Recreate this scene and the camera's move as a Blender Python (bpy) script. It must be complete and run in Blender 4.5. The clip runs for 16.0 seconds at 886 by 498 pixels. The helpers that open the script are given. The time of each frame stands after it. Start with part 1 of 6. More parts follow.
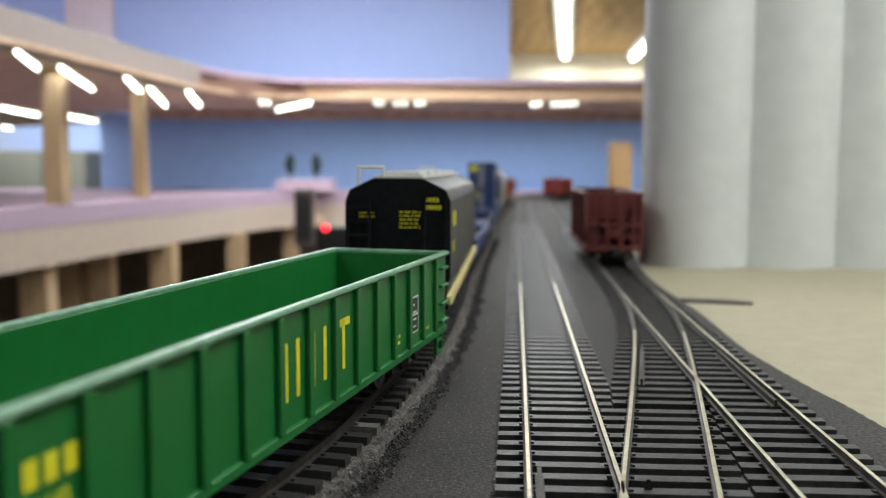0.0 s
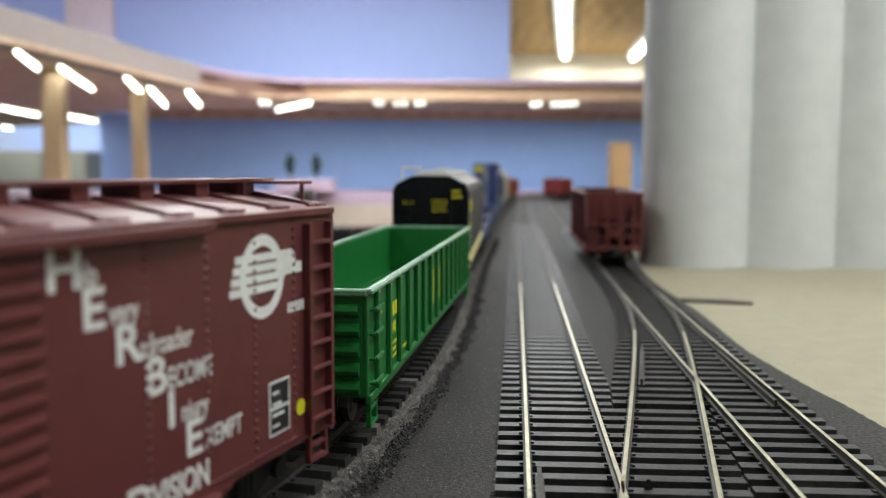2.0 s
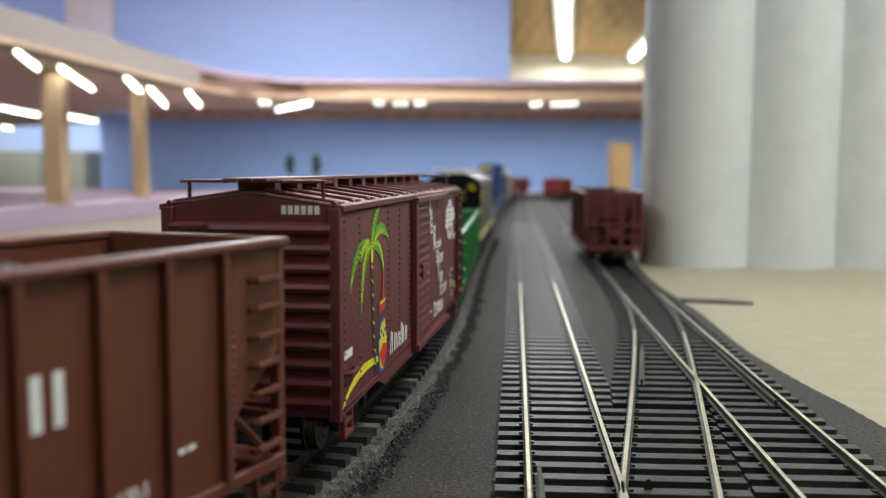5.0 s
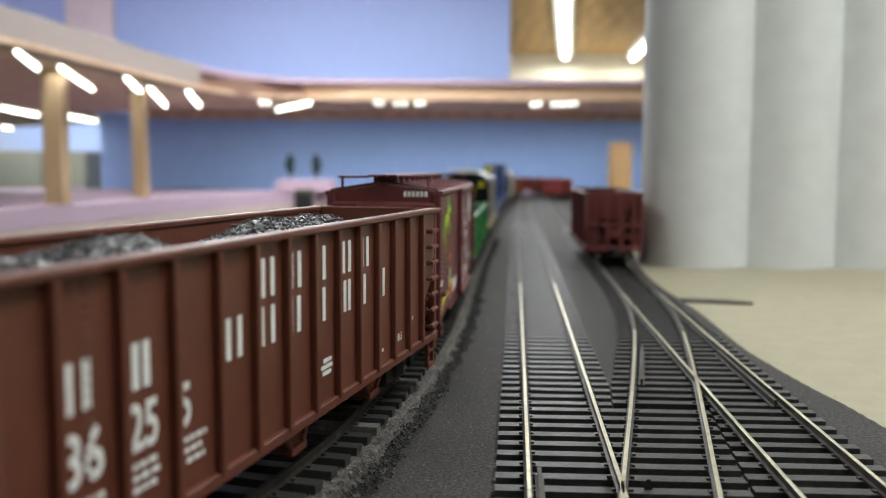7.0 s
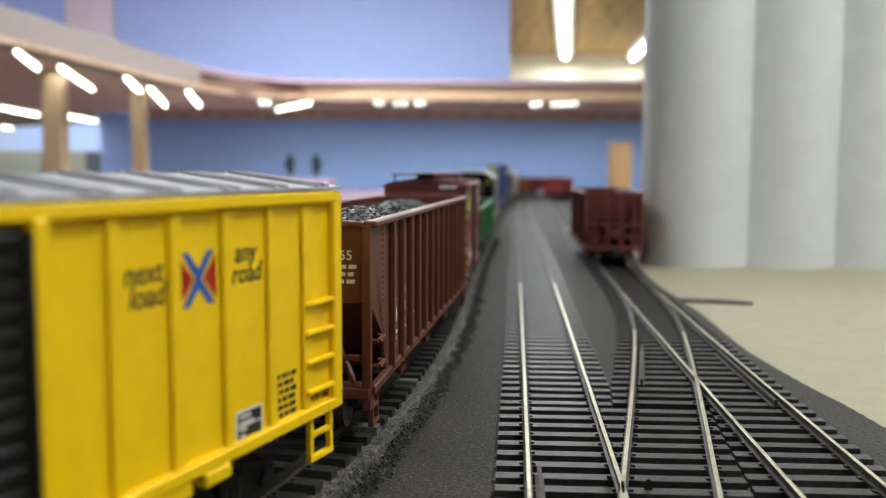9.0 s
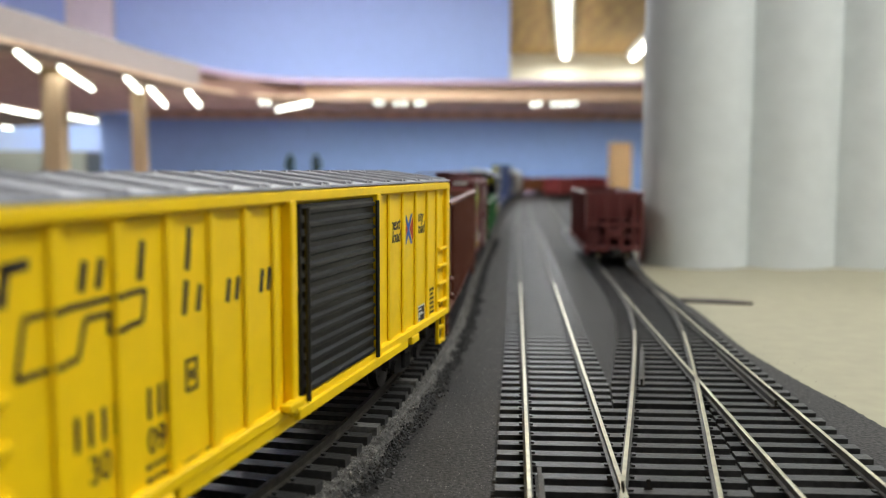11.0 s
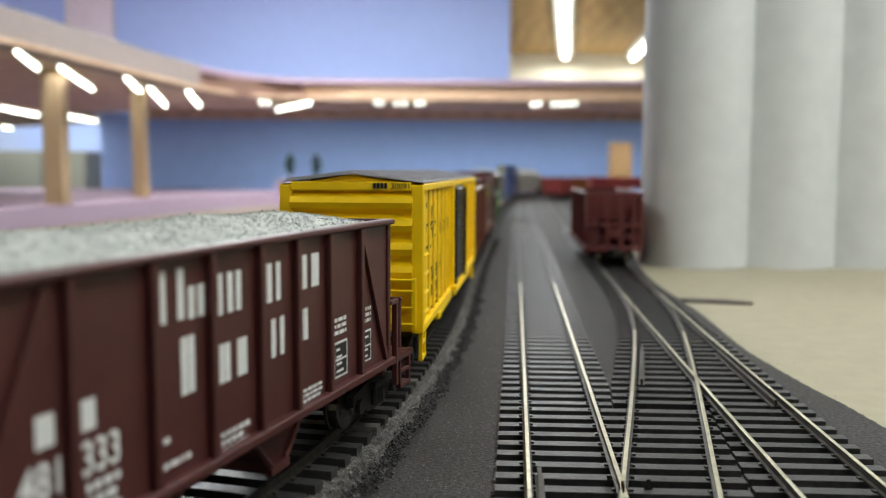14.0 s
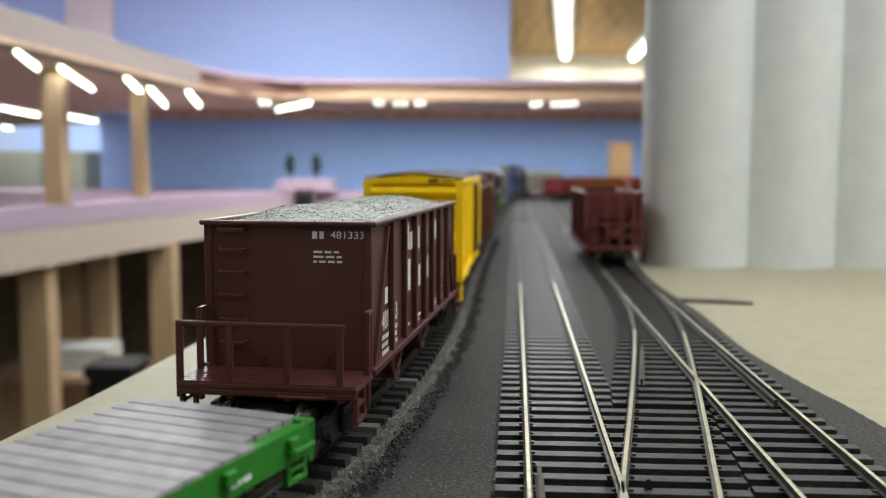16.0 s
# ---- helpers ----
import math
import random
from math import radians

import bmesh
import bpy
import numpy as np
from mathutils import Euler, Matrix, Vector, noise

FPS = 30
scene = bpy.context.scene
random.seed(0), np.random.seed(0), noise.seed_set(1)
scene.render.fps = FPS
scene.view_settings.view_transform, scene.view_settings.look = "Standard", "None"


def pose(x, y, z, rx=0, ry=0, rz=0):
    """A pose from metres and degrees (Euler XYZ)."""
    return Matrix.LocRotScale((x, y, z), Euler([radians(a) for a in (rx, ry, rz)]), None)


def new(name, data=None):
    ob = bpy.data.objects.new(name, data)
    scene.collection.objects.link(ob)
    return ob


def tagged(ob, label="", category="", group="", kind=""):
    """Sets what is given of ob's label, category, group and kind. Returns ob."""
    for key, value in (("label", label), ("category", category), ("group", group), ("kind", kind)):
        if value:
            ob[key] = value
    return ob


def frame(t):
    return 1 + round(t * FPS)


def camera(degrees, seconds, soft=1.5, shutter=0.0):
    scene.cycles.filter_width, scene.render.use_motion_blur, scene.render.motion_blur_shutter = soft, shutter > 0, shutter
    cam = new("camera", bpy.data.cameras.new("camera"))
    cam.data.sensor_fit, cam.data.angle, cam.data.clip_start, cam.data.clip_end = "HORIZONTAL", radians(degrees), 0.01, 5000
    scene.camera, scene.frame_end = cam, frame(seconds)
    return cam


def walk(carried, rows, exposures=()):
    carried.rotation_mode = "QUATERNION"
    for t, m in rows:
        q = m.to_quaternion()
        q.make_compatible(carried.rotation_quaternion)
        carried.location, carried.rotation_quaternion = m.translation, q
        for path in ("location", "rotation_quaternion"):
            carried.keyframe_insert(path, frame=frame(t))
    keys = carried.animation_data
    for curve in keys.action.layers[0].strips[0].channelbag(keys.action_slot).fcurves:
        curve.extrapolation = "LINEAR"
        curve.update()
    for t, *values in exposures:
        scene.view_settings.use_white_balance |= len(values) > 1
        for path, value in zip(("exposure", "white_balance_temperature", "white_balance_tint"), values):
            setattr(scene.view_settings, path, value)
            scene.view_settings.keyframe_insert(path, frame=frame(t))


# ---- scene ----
# camera: a phone set down beside the tracks, standing still
cam = camera(53.1, 16.0, 1.0)
cam.data.dof.use_dof = True
cam.data.dof.focus_distance = 0.198
cam.data.dof.aperture_fstop = 16.5
EYE = pose(0, 0, 0.0555, 90 - 5.155, 0, 0) @ pose(0, 0, 0, 0, 0, 0.2)
walk(cam, [(0.0, EYE), (16.0, EYE)], exposures=[(0.0, 0.0), (16.0, 0.0)])

# ------------------------------------------------------------------ light
world = bpy.data.worlds.new("room_air")
scene.world = world
world.use_nodes = True
world.node_tree.nodes["Background"].inputs[0].default_value = (0.8, 0.85, 1.0, 1)
world.node_tree.nodes["Background"].inputs[1].default_value = 0.05

ZC = 0.95  # ceiling height over the main line


def tube_lamp(x, y, length, turn, watts):
    """The light of one ceiling tube."""
    data = bpy.data.lights.new("tube_light", "AREA")
    data.shape, data.size, data.size_y = "RECTANGLE", 0.12, length
    data.energy, data.color = watts, (0.93, 0.98, 1.0)
    ob = new("tube_light", data)
    ob.matrix_world = pose(x, y, ZC - 0.075, 0, 0, turn)
    return ob


def deck_lamp(x, y, length, turn, watts):
    """The joint light of a run of strip lights under the upper deck."""
    data = bpy.data.lights.new("strip_glow", "AREA")
    data.shape, data.size, data.size_y = "RECTANGLE", 0.05, length
    data.energy, data.color = watts, (0.93, 0.97, 1.0)
    ob = new("strip_glow", data)
    ob.matrix_world = pose(x, y, 0.0555 + 0.215, 0, 0, turn)
    return ob


# The last two tubes are unseen additions that brighten the far left.
TUBES = [(0.50, 0.35, 1.2, 0), (-0.45, 1.9, 1.2, 15), (-0.9, -0.6, 1.2, 0), (0.9, -0.9, 1.2, 0), (0.755, 5.65, 2.4, -8.0), (1.40, 6.38, 0.95, -4.8),
         (-0.35, 2.7, 1.2, 90), (-2.5, 4.9, 1.2, 0), (-2.6, 2.2, 1.2, 0)]
WATTS = [11.5, 12, 4, 3, 36, 9, 18, 42, 8]
for (tx, ty, tl, tr), w in zip(TUBES, WATTS):
    tube_lamp(tx, ty, tl, tr, w)
deck_lamp(0.2, 3.2, 1.9, 90, 12)
deck_lamp(-0.95, 2.5, 1.4, 8, 1.5)
deck_lamp(-1.7, 3.9, 0.9, 8, 4)


# ------------------------------------------------------------------ materials
def mat(name, color, rough=0.5, metal=0.0, var=0.12, scale=300.0, bump=0.15, big=12.0, coat=0.0, tint=None, emit=0.0, spec=0.5, each=0.0):
    """A painted or raw surface: two scales of tone, fine relief and uneven gloss."""
    m = bpy.data.materials.new(name)
    m.use_nodes = True
    nt = m.node_tree
    n, l = nt.nodes, nt.links
    b = n["Principled BSDF"]
    b.inputs["Metallic"].default_value = metal
    b.inputs["Specular IOR Level"].default_value = spec
    b.inputs["Coat Weight"].default_value = coat
    co = n.new("ShaderNodeTexCoord")
    fine, wide = n.new("ShaderNodeTexNoise"), n.new("ShaderNodeTexNoise")
    for t, s in ((fine, scale), (wide, big)):
        t.inputs["Scale"].default_value = s
        t.inputs["Detail"].default_value = 5
        l.new(co.outputs["Object"], t.inputs["Vector"])
    dark = [c * (1 - var * 1.6) for c in color]
    lite = [min(1, c * (1 + var)) for c in (tint or color)]
    r1, r2 = n.new("ShaderNodeValToRGB"), n.new("ShaderNodeMix")
    r1.color_ramp.elements[0].position, r1.color_ramp.elements[1].position = 0.3, 0.7
    r1.color_ramp.elements[0].color, r1.color_ramp.elements[1].color = (*dark, 1), (*lite, 1)
    l.new(fine.outputs["Fac"], r1.inputs["Fac"])
    r2.data_type, r2.blend_type = "RGBA", "MULTIPLY"
    r2.inputs["Factor"].default_value = 1
    w = n.new("ShaderNodeMapRange")
    w.inputs["From Min"].default_value, w.inputs["From Max"].default_value = 0.3, 0.7
    w.inputs["To Min"].default_value, w.inputs["To Max"].default_value = 1 - var, 1.0
    l.new(wide.outputs["Fac"], w.inputs["Value"])
    l.new(r1.outputs["Color"], r2.inputs["A"])
    l.new(w.outputs["Result"], r2.inputs["B"])
    out = r2.outputs["Result"]
    if each:
        info, mr, mx = n.new("ShaderNodeObjectInfo"), n.new("ShaderNodeMapRange"), n.new("ShaderNodeMix")
        mr.inputs["To Min"].default_value, mr.inputs["To Max"].default_value = 1 - each, 1 + each
        l.new(info.outputs["Random"], mr.inputs["Value"])
        mx.data_type, mx.blend_type = "RGBA", "MULTIPLY"
        mx.inputs["Factor"].default_value = 1
        l.new(out, mx.inputs["A"])
        l.new(mr.outputs["Result"], mx.inputs["B"])
        out = mx.outputs["Result"]
    l.new(out, b.inputs["Base Color"])
    rr = n.new("ShaderNodeMapRange")
    rr.inputs["To Min"].default_value, rr.inputs["To Max"].default_value = max(0.05, rough - 0.12), min(1, rough + 0.12)
    l.new(wide.outputs["Fac"], rr.inputs["Value"])
    l.new(rr.outputs["Result"], b.inputs["Roughness"])
    if bump:
        bp = n.new("ShaderNodeBump")
        bp.inputs["Strength"].default_value = bump
        bp.inputs["Distance"].default_value = 0.25 / scale
        l.new(fine.outputs["Fac"], bp.inputs["Height"])
        l.new(bp.outputs["Normal"], b.inputs["Normal"])
    if emit:
        b.inputs["Emission Color"].default_value = (*color, 1)
        b.inputs["Emission Strength"].default_value = emit
    return m


def wood(name, light, dark, stretch=(1, 1, 12), scale=6.0):
    """Sawn softwood with long grain and a few knots."""
    m = bpy.data.materials.new(name)
    m.use_nodes = True
    n, l = m.node_tree.nodes, m.node_tree.links
    b = n["Principled BSDF"]
    b.inputs["Roughness"].default_value = 0.65
    co, mp, g, w, r = (n.new("ShaderNode" + k) for k in ("TexCoord", "Mapping", "TexNoise", "TexWave", "ValToRGB"))
    mp.inputs["Scale"].default_value = [12 / s for s in stretch]
    l.new(co.outputs["Object"], mp.inputs["Vector"])
    g.inputs["Scale"].default_value, g.inputs["Detail"].default_value = scale, 8
    l.new(mp.outputs["Vector"], g.inputs["Vector"])
    w.inputs["Scale"].default_value, w.inputs["Distortion"].default_value = scale * 0.6, 9
    l.new(mp.outputs["Vector"], w.inputs["Vector"])
    mx = n.new("ShaderNodeMix")
    mx.inputs["Factor"].default_value = 0.45
    l.new(g.outputs["Fac"], mx.inputs["A"])
    l.new(w.outputs["Fac"], mx.inputs["B"])
    r.color_ramp.elements[0].position, r.color_ramp.elements[1].position = 0.25, 0.75
    r.color_ramp.elements[0].color, r.color_ramp.elements[1].color = (*dark, 1), (*light, 1)
    l.new(mx.outputs["Result"], r.inputs["Fac"])
    l.new(r.outputs["Color"], b.inputs["Base Color"])
    bp = n.new("ShaderNodeBump")
    bp.inputs["Strength"].default_value, bp.inputs["Distance"].default_value = 0.2, 0.002
    l.new(g.outputs["Fac"], bp.inputs["Height"])
    l.new(bp.outputs["Normal"], b.inputs["Normal"])
    return m


def glow(name, color, strength):
    m = bpy.data.materials.new(name)
    m.use_nodes = True
    b = m.node_tree.nodes["Principled BSDF"]
    b.inputs["Base Color"].default_value = (*color, 1)
    b.inputs["Emission Color"].default_value = (*color, 1)
    b.inputs["Emission Strength"].default_value = strength
    return m


M_BEIGE = mat("cream_painted_plywood", (0.33, 0.30, 0.205), 0.6, scale=120, var=0.05, bump=0.08, big=5)
M_BED = mat("grey_painted_roadbed", (0.06, 0.055, 0.052), 0.65, scale=1100, var=0.6, bump=1.0, big=22, spec=0.25)
M_BALLAST = mat("dark_grey_ballast", (0.125, 0.117, 0.107), 0.8, spec=0.2, scale=700, var=0.5, bump=0.8, big=60)
M_RIDGE = mat("dark_ballast_crumbs", (0.05, 0.047, 0.045), 0.7, scale=500, var=0.5, bump=0.4, big=300)
M_GRAIN = mat("ballast_grains", (0.2, 0.185, 0.165), 0.5, scale=500, var=0.5, bump=0.4, big=300)
# Near-black stands in for the shadow in the gaps between ties.
M_TIE_GAP = mat("black_tie_gap_shade", (0.012, 0.012, 0.012), 0.8, spec=0.15, scale=700, var=0.4, bump=0.5, big=60)
M_TIE = mat("black_plastic_ties", (0.026, 0.025, 0.024), 0.42, scale=900, var=0.4, bump=0.5, big=80, each=0.35, spec=0.7)
M_TIE_PALE = mat("dusty_plastic_tie", (0.12, 0.115, 0.105), 0.55, scale=900, var=0.3, bump=0.3, big=80)
M_RAIL = mat("nickel_silver_rail", (0.74, 0.69, 0.52), 0.36, metal=1.0, scale=500, var=0.12, bump=0.05, big=30)
M_RAIL_SIDE = mat("weathered_rail_web", (0.06, 0.052, 0.042), 0.5, metal=0.5, scale=500, var=0.3, bump=0.2, big=40)
M_RAIL_MAIN = mat("dull_main_rail", (0.11, 0.10, 0.085), 0.35, metal=0.9, scale=500, var=0.2, bump=0.05, big=30)
# Darker rail colour stands in for the reflection lost farther away.
M_RAIL_UNLIT = mat("unlit_far_rail", (0.15, 0.14, 0.12), 0.6, metal=0.3, scale=500, var=0.2, bump=0.05, big=30)
M_SILO = mat("pale_grey_silo_concrete", (0.70, 0.73, 0.735), 0.6, scale=60, var=0.035, bump=0.04, big=7)
M_UNDER = mat("dark_under_deck_panel", (0.20, 0.15, 0.11), 0.8, scale=40, var=0.3, bump=0.1, big=3)
M_BLACK = mat("black_plastic", (0.014, 0.014, 0.015), 0.4, spec=0.35, scale=500, var=0.25, bump=0.1, big=60)
M_WHEEL = mat("blackened_wheel_steel", (0.11, 0.10, 0.095), 0.3, metal=0.8, scale=400, var=0.2, bump=0.05, big=60)
M_TREAD = mat("bright_wheel_tread", (0.5, 0.44, 0.36), 0.25, metal=1.0, scale=400, var=0.2, bump=0.05, big=60)
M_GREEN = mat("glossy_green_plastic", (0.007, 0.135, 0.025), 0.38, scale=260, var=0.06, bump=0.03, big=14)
# Paler green paints the overhead reflection onto the gondola's top edges.
M_GREEN_EDGE = mat("green_top_edge_sheen", (0.15, 0.33, 0.20), 0.35, scale=400, var=0.15, bump=0.05, big=40)
M_GREEN_FLAT = mat("bright_green_plastic", (0.025, 0.20, 0.02), 0.4, scale=260, var=0.06, bump=0.03, big=14)
M_END_BLACK = mat("flat_black_end_paint", (0.008, 0.009, 0.011), 0.7, spec=0.1, scale=500, var=0.25, bump=0.05, big=60)
M_MAROON = mat("boxcar_maroon_plastic", (0.115, 0.028, 0.029), 0.42, spec=0.4, scale=260, var=0.06, bump=0.03, big=14)
M_ROOFMAR = mat("paler_maroon_roof", (0.25, 0.12, 0.12), 0.5, scale=260, var=0.12, bump=0.05, big=20)
M_BROWN = mat("hopper_oxide_brown_plastic", (0.118, 0.036, 0.021), 0.42, spec=0.4, scale=260, var=0.06, bump=0.03, big=14)
M_SPBROWN = mat("hopper_dark_red_brown_plastic", (0.073, 0.021, 0.019), 0.42, spec=0.4, scale=260, var=0.06, bump=0.03, big=14)
M_YELLOW = mat("bright_yellow_plastic", (0.93, 0.61, 0.004), 0.4, spec=0.3, scale=260, var=0.03, bump=0.02, big=12)
M_SILVER = mat("galvanised_roof_grey", (0.36, 0.36, 0.39), 0.6, spec=0.3, scale=260, var=0.15, bump=0.06, big=16)
M_WHITE = mat("white_lettering_ink", (0.72, 0.74, 0.72), 0.5, scale=400, var=0.05, bump=0)
M_YINK = mat("yellow_lettering_ink", (0.70, 0.66, 0.02), 0.5, scale=400, var=0.05, bump=0)
M_KINK = mat("black_lettering_ink", (0.012, 0.012, 0.014), 0.5, scale=400, var=0.05, bump=0)
M_RINK = mat("red_lettering_ink", (0.55, 0.03, 0.015), 0.5, scale=400, var=0.05, bump=0)
M_BINK = mat("blue_lettering_ink", (0.02, 0.10, 0.42), 0.5, scale=400, var=0.05, bump=0)
M_GINK = mat("leaf_green_ink", (0.09, 0.33, 0.02), 0.5, scale=400, var=0.05, bump=0)
M_COAL = mat("crushed_coal", (0.085, 0.085, 0.09), 0.3, scale=700, var=0.4, bump=1.0, big=150)
M_STONE = mat("pale_grey_crushed_stone", (0.47, 0.50, 0.465), 0.9, scale=600, var=0.2, bump=0.4, big=100)
M_STONE_DK = mat("dark_stone_specks", (0.12, 0.13, 0.12), 0.8, scale=600, var=0.3, bump=0.4, big=100)
M_HGREY = mat("covered_hopper_grey_plastic", (0.05, 0.049, 0.048), 0.42, scale=260, var=0.06, bump=0.03, big=14)
M_LGREY = mat("light_grey_plastic", (0.55, 0.56, 0.52), 0.45, scale=260, var=0.06, bump=0.03, big=14)
M_BLUEC = mat("container_blue_plastic", (0.03, 0.055, 0.17), 0.45, scale=260, var=0.06, bump=0.03, big=14)
M_ORANGE = mat("orange_brown_plastic", (0.33, 0.10, 0.025), 0.45, scale=260, var=0.06, bump=0.03, big=14)
M_PARKED = mat("dull_dark_maroon_plastic", (0.13, 0.025, 0.024), 0.5, scale=260, var=0.1, bump=0.03, big=14)
M_WHITEWASH = mat("unseen_white_ceiling", (0.72, 0.73, 0.74), 0.8, scale=30, var=0.03, bump=0.03, big=1.5)
M_RED = mat("dull_red_plastic", (0.26, 0.035, 0.035), 0.45, scale=260, var=0.06, bump=0.03, big=14)
M_DECK = mat("grey_plank_deck", (0.28, 0.265, 0.28), 0.5, scale=300, var=0.14, bump=0.1, big=25, each=0.12)
M_BLUEWALL = mat("sky_blue_painted_wall", (0.31, 0.47, 0.79), 0.75, scale=30, var=0.03, bump=0.03, big=1.5)
M_BACKDROP = mat("pale_blue_painted_backdrop", (0.44, 0.58, 0.94), 0.75, scale=30, var=0.02, bump=0.03, big=1.2)
M_PINK = mat("pink_foam_board", (0.43, 0.32, 0.41), 0.75, scale=200, var=0.05, bump=0.08, big=5)
M_TRIM = mat("pale_pinkish_white_board", (0.86, 0.77, 0.80), 0.7, scale=30, var=0.03, bump=0.03, big=1.5)
M_PINE = wood("pine_lumber_upright", (0.52, 0.37, 0.22), (0.37, 0.25, 0.13))
M_PINE_X = wood("pine_lumber_along", (0.66, 0.47, 0.33), (0.48, 0.31, 0.2), (12, 1, 1))
M_PINE_Y = wood("pine_lumber_lengthwise", (0.64, 0.46, 0.32), (0.46, 0.31, 0.2), (1, 12, 1))
M_FASCIA = mat("pinkish_tan_fascia_board", (0.30, 0.25, 0.235), 0.7, scale=60, var=0.05, bump=0.05, big=4)
M_FASCIA_LOW = mat("pale_pine_fascia_board", (0.50, 0.41, 0.335), 0.7, scale=60, var=0.06, bump=0.05, big=4)
# Dark red-brown paints the shade of the deck corner into its fascia.
M_FASCIA_SHADE = mat("shaded_corner_fascia", (0.25, 0.14, 0.105), 0.7, scale=60, var=0.1, bump=0.05, big=6)
M_POST_DK = wood("darker_pine_post", (0.36, 0.22, 0.09), (0.22, 0.12, 0.045))
M_PLY = wood("varnished_board_ceiling", (0.58, 0.36, 0.10), (0.34, 0.18, 0.04), (8, 1, 1), 3.0)
M_CREAM = mat("cream_painted_wall", (0.72, 0.66, 0.50), 0.7, scale=30, var=0.03, bump=0.03, big=1.5)
M_FLOOR = mat("grey_concrete_floor", (0.22, 0.21, 0.20), 0.6, scale=60, var=0.12, bump=0.1, big=3)
M_DARKBOX = mat("dark_brown_box", (0.07, 0.055, 0.05), 0.6, scale=100, var=0.15, bump=0.1, big=20)
M_OLIVE = mat("olive_grey_cabinet", (0.20, 0.20, 0.16), 0.5, scale=60, var=0.1, bump=0.05, big=6)
M_FOLIAGE = mat("dark_green_foliage", (0.012, 0.045, 0.028), 0.8, scale=300, var=0.4, bump=0.5, big=50, each=0.2)
M_BARK = mat("dark_bark", (0.05, 0.035, 0.02), 0.8, scale=200, var=0.3, bump=0.5, big=40)
M_LED = glow("led_glow", (0.94, 1.0, 0.86), 10.0)
M_TUBE = glow("tube_glow", (1.0, 0.97, 0.88), 14.0)
M_REDLED = glow("red_signal_glow", (1.0, 0.02, 0.04), 4.0)


# ------------------------------------------------------------------ mesh helpers (millimetres in, metres out)
def bx(bm, x0, x1, y0, y1, z0, z1, m=None):
    """One box in a bmesh."""
    vs = [bm.verts.new((x / 1000, y / 1000, z / 1000)) for z in (z0, z1) for x, y in ((x0, y0), (x1, y0), (x1, y1), (x0, y1))]
    if m is not None:
        for v in vs:
            v.co = m @ v.co
    for f in ((3, 2, 1, 0), (4, 5, 6, 7), (0, 1, 5, 4), (1, 2, 6, 5), (2, 3, 7, 6), (3, 0, 4, 7)):
        bm.faces.new([vs[i] for i in f])
    return vs


def cyl(bm, a, b, r, n=12, r2=None):
    """A round bar from a to b (mm)."""
    a, b = Vector(a) / 1000, Vector(b) / 1000
    d = (b - a).normalized()
    u = d.orthogonal().normalized()
    w = d.cross(u)
    r2 = r if r2 is None else r2
    rings = [[bm.verts.new(c + (u * math.cos(k * math.tau / n) + w * math.sin(k * math.tau / n)) * q / 1000) for k in range(n)] for c, q in ((a, r), (b, r2))]
    for k in range(n):
        bm.faces.new((rings[0][k], rings[0][(k + 1) % n], rings[1][(k + 1) % n], rings[1][k]))
    bm.faces.new(rings[0][::-1])
    bm.faces.new(rings[1])


def prism(bm, prof, a, b, axis="y"):
    """A profile of (u, v) points in mm run from a to b along an axis: y takes (x, z), x takes (y, z), z takes (x, y)."""
    def p(u, v, w):
        return {"y": (u, w, v), "x": (w, u, v), "z": (u, v, w)}[axis]
    r0 = [bm.verts.new(Vector(p(u, v, a)) / 1000) for u, v in prof]
    r1 = [bm.verts.new(Vector(p(u, v, b)) / 1000) for u, v in prof]
    k = len(prof)
    for i in range(k):
        bm.faces.new((r0[i], r0[(i + 1) % k], r1[(i + 1) % k], r1[i]))
    bm.faces.new(r0[::-1])
    bm.faces.new(r1)
    return bm


def finish(name, bm, material, bevel=0.0, smooth=False):
    bmesh.ops.recalc_face_normals(bm, faces=bm.faces)
    if bevel:
        bmesh.ops.bevel(bm, geom=bm.edges[:], offset=bevel / 1000, segments=1, affect="EDGES", profile=0.7, clamp_overlap=True)
    me = bpy.data.meshes.new(name)
    bm.to_mesh(me)
    bm.free()
    me.materials.append(material)
    if smooth:
        for p in me.polygons:
            p.use_smooth = True
    return me


def part(name, bm, material, parent, label="", bevel=0.0, smooth=False):
    """Links a bmesh as one mesh object under a thing or a part."""
    ob = new(name, finish(name, bm, material, bevel, smooth))
    ob.parent = parent
    return tagged(ob, label)


def box_part(name, dims, material, parent, label="", bevel=0.0):
    bm = bmesh.new()
    bx(bm, *dims)
    return part(name, bm, material, parent, label, bevel)


def structure(name, bm, material, label, category, bevel=0.0, smooth=False):
    return tagged(new(name, finish(name, bm, material, bevel, smooth)), label, category, kind="structure")


def thing(name, label, category, group="", m=None):
    ob = tagged(new(name), label, category, group)
    if m is not None:
        ob.matrix_world = m
    return ob


def spline(points, n=24):
    """A smooth line through plan points in mm, with its running length from y = 0."""
    P = [np.array(p, float) for p in points]
    out = []
    for i in range(len(P) - 1):
        a, b, c, d = P[max(i - 1, 0)], P[i], P[i + 1], P[min(i + 2, len(P) - 1)]
        for k in range(n):
            t = k / n
            out.append(0.5 * (2 * b + (c - a) * t + (2 * a - 5 * b + 4 * c - d) * t * t + (3 * b - a - 3 * c + d) * t ** 3))
    out.append(P[-1])
    D = np.array(out)
    S = np.r_[0, np.cumsum(np.hypot(*np.diff(D, axis=0).T))]
    return D, S - np.interp(0, D[:, 1], S)


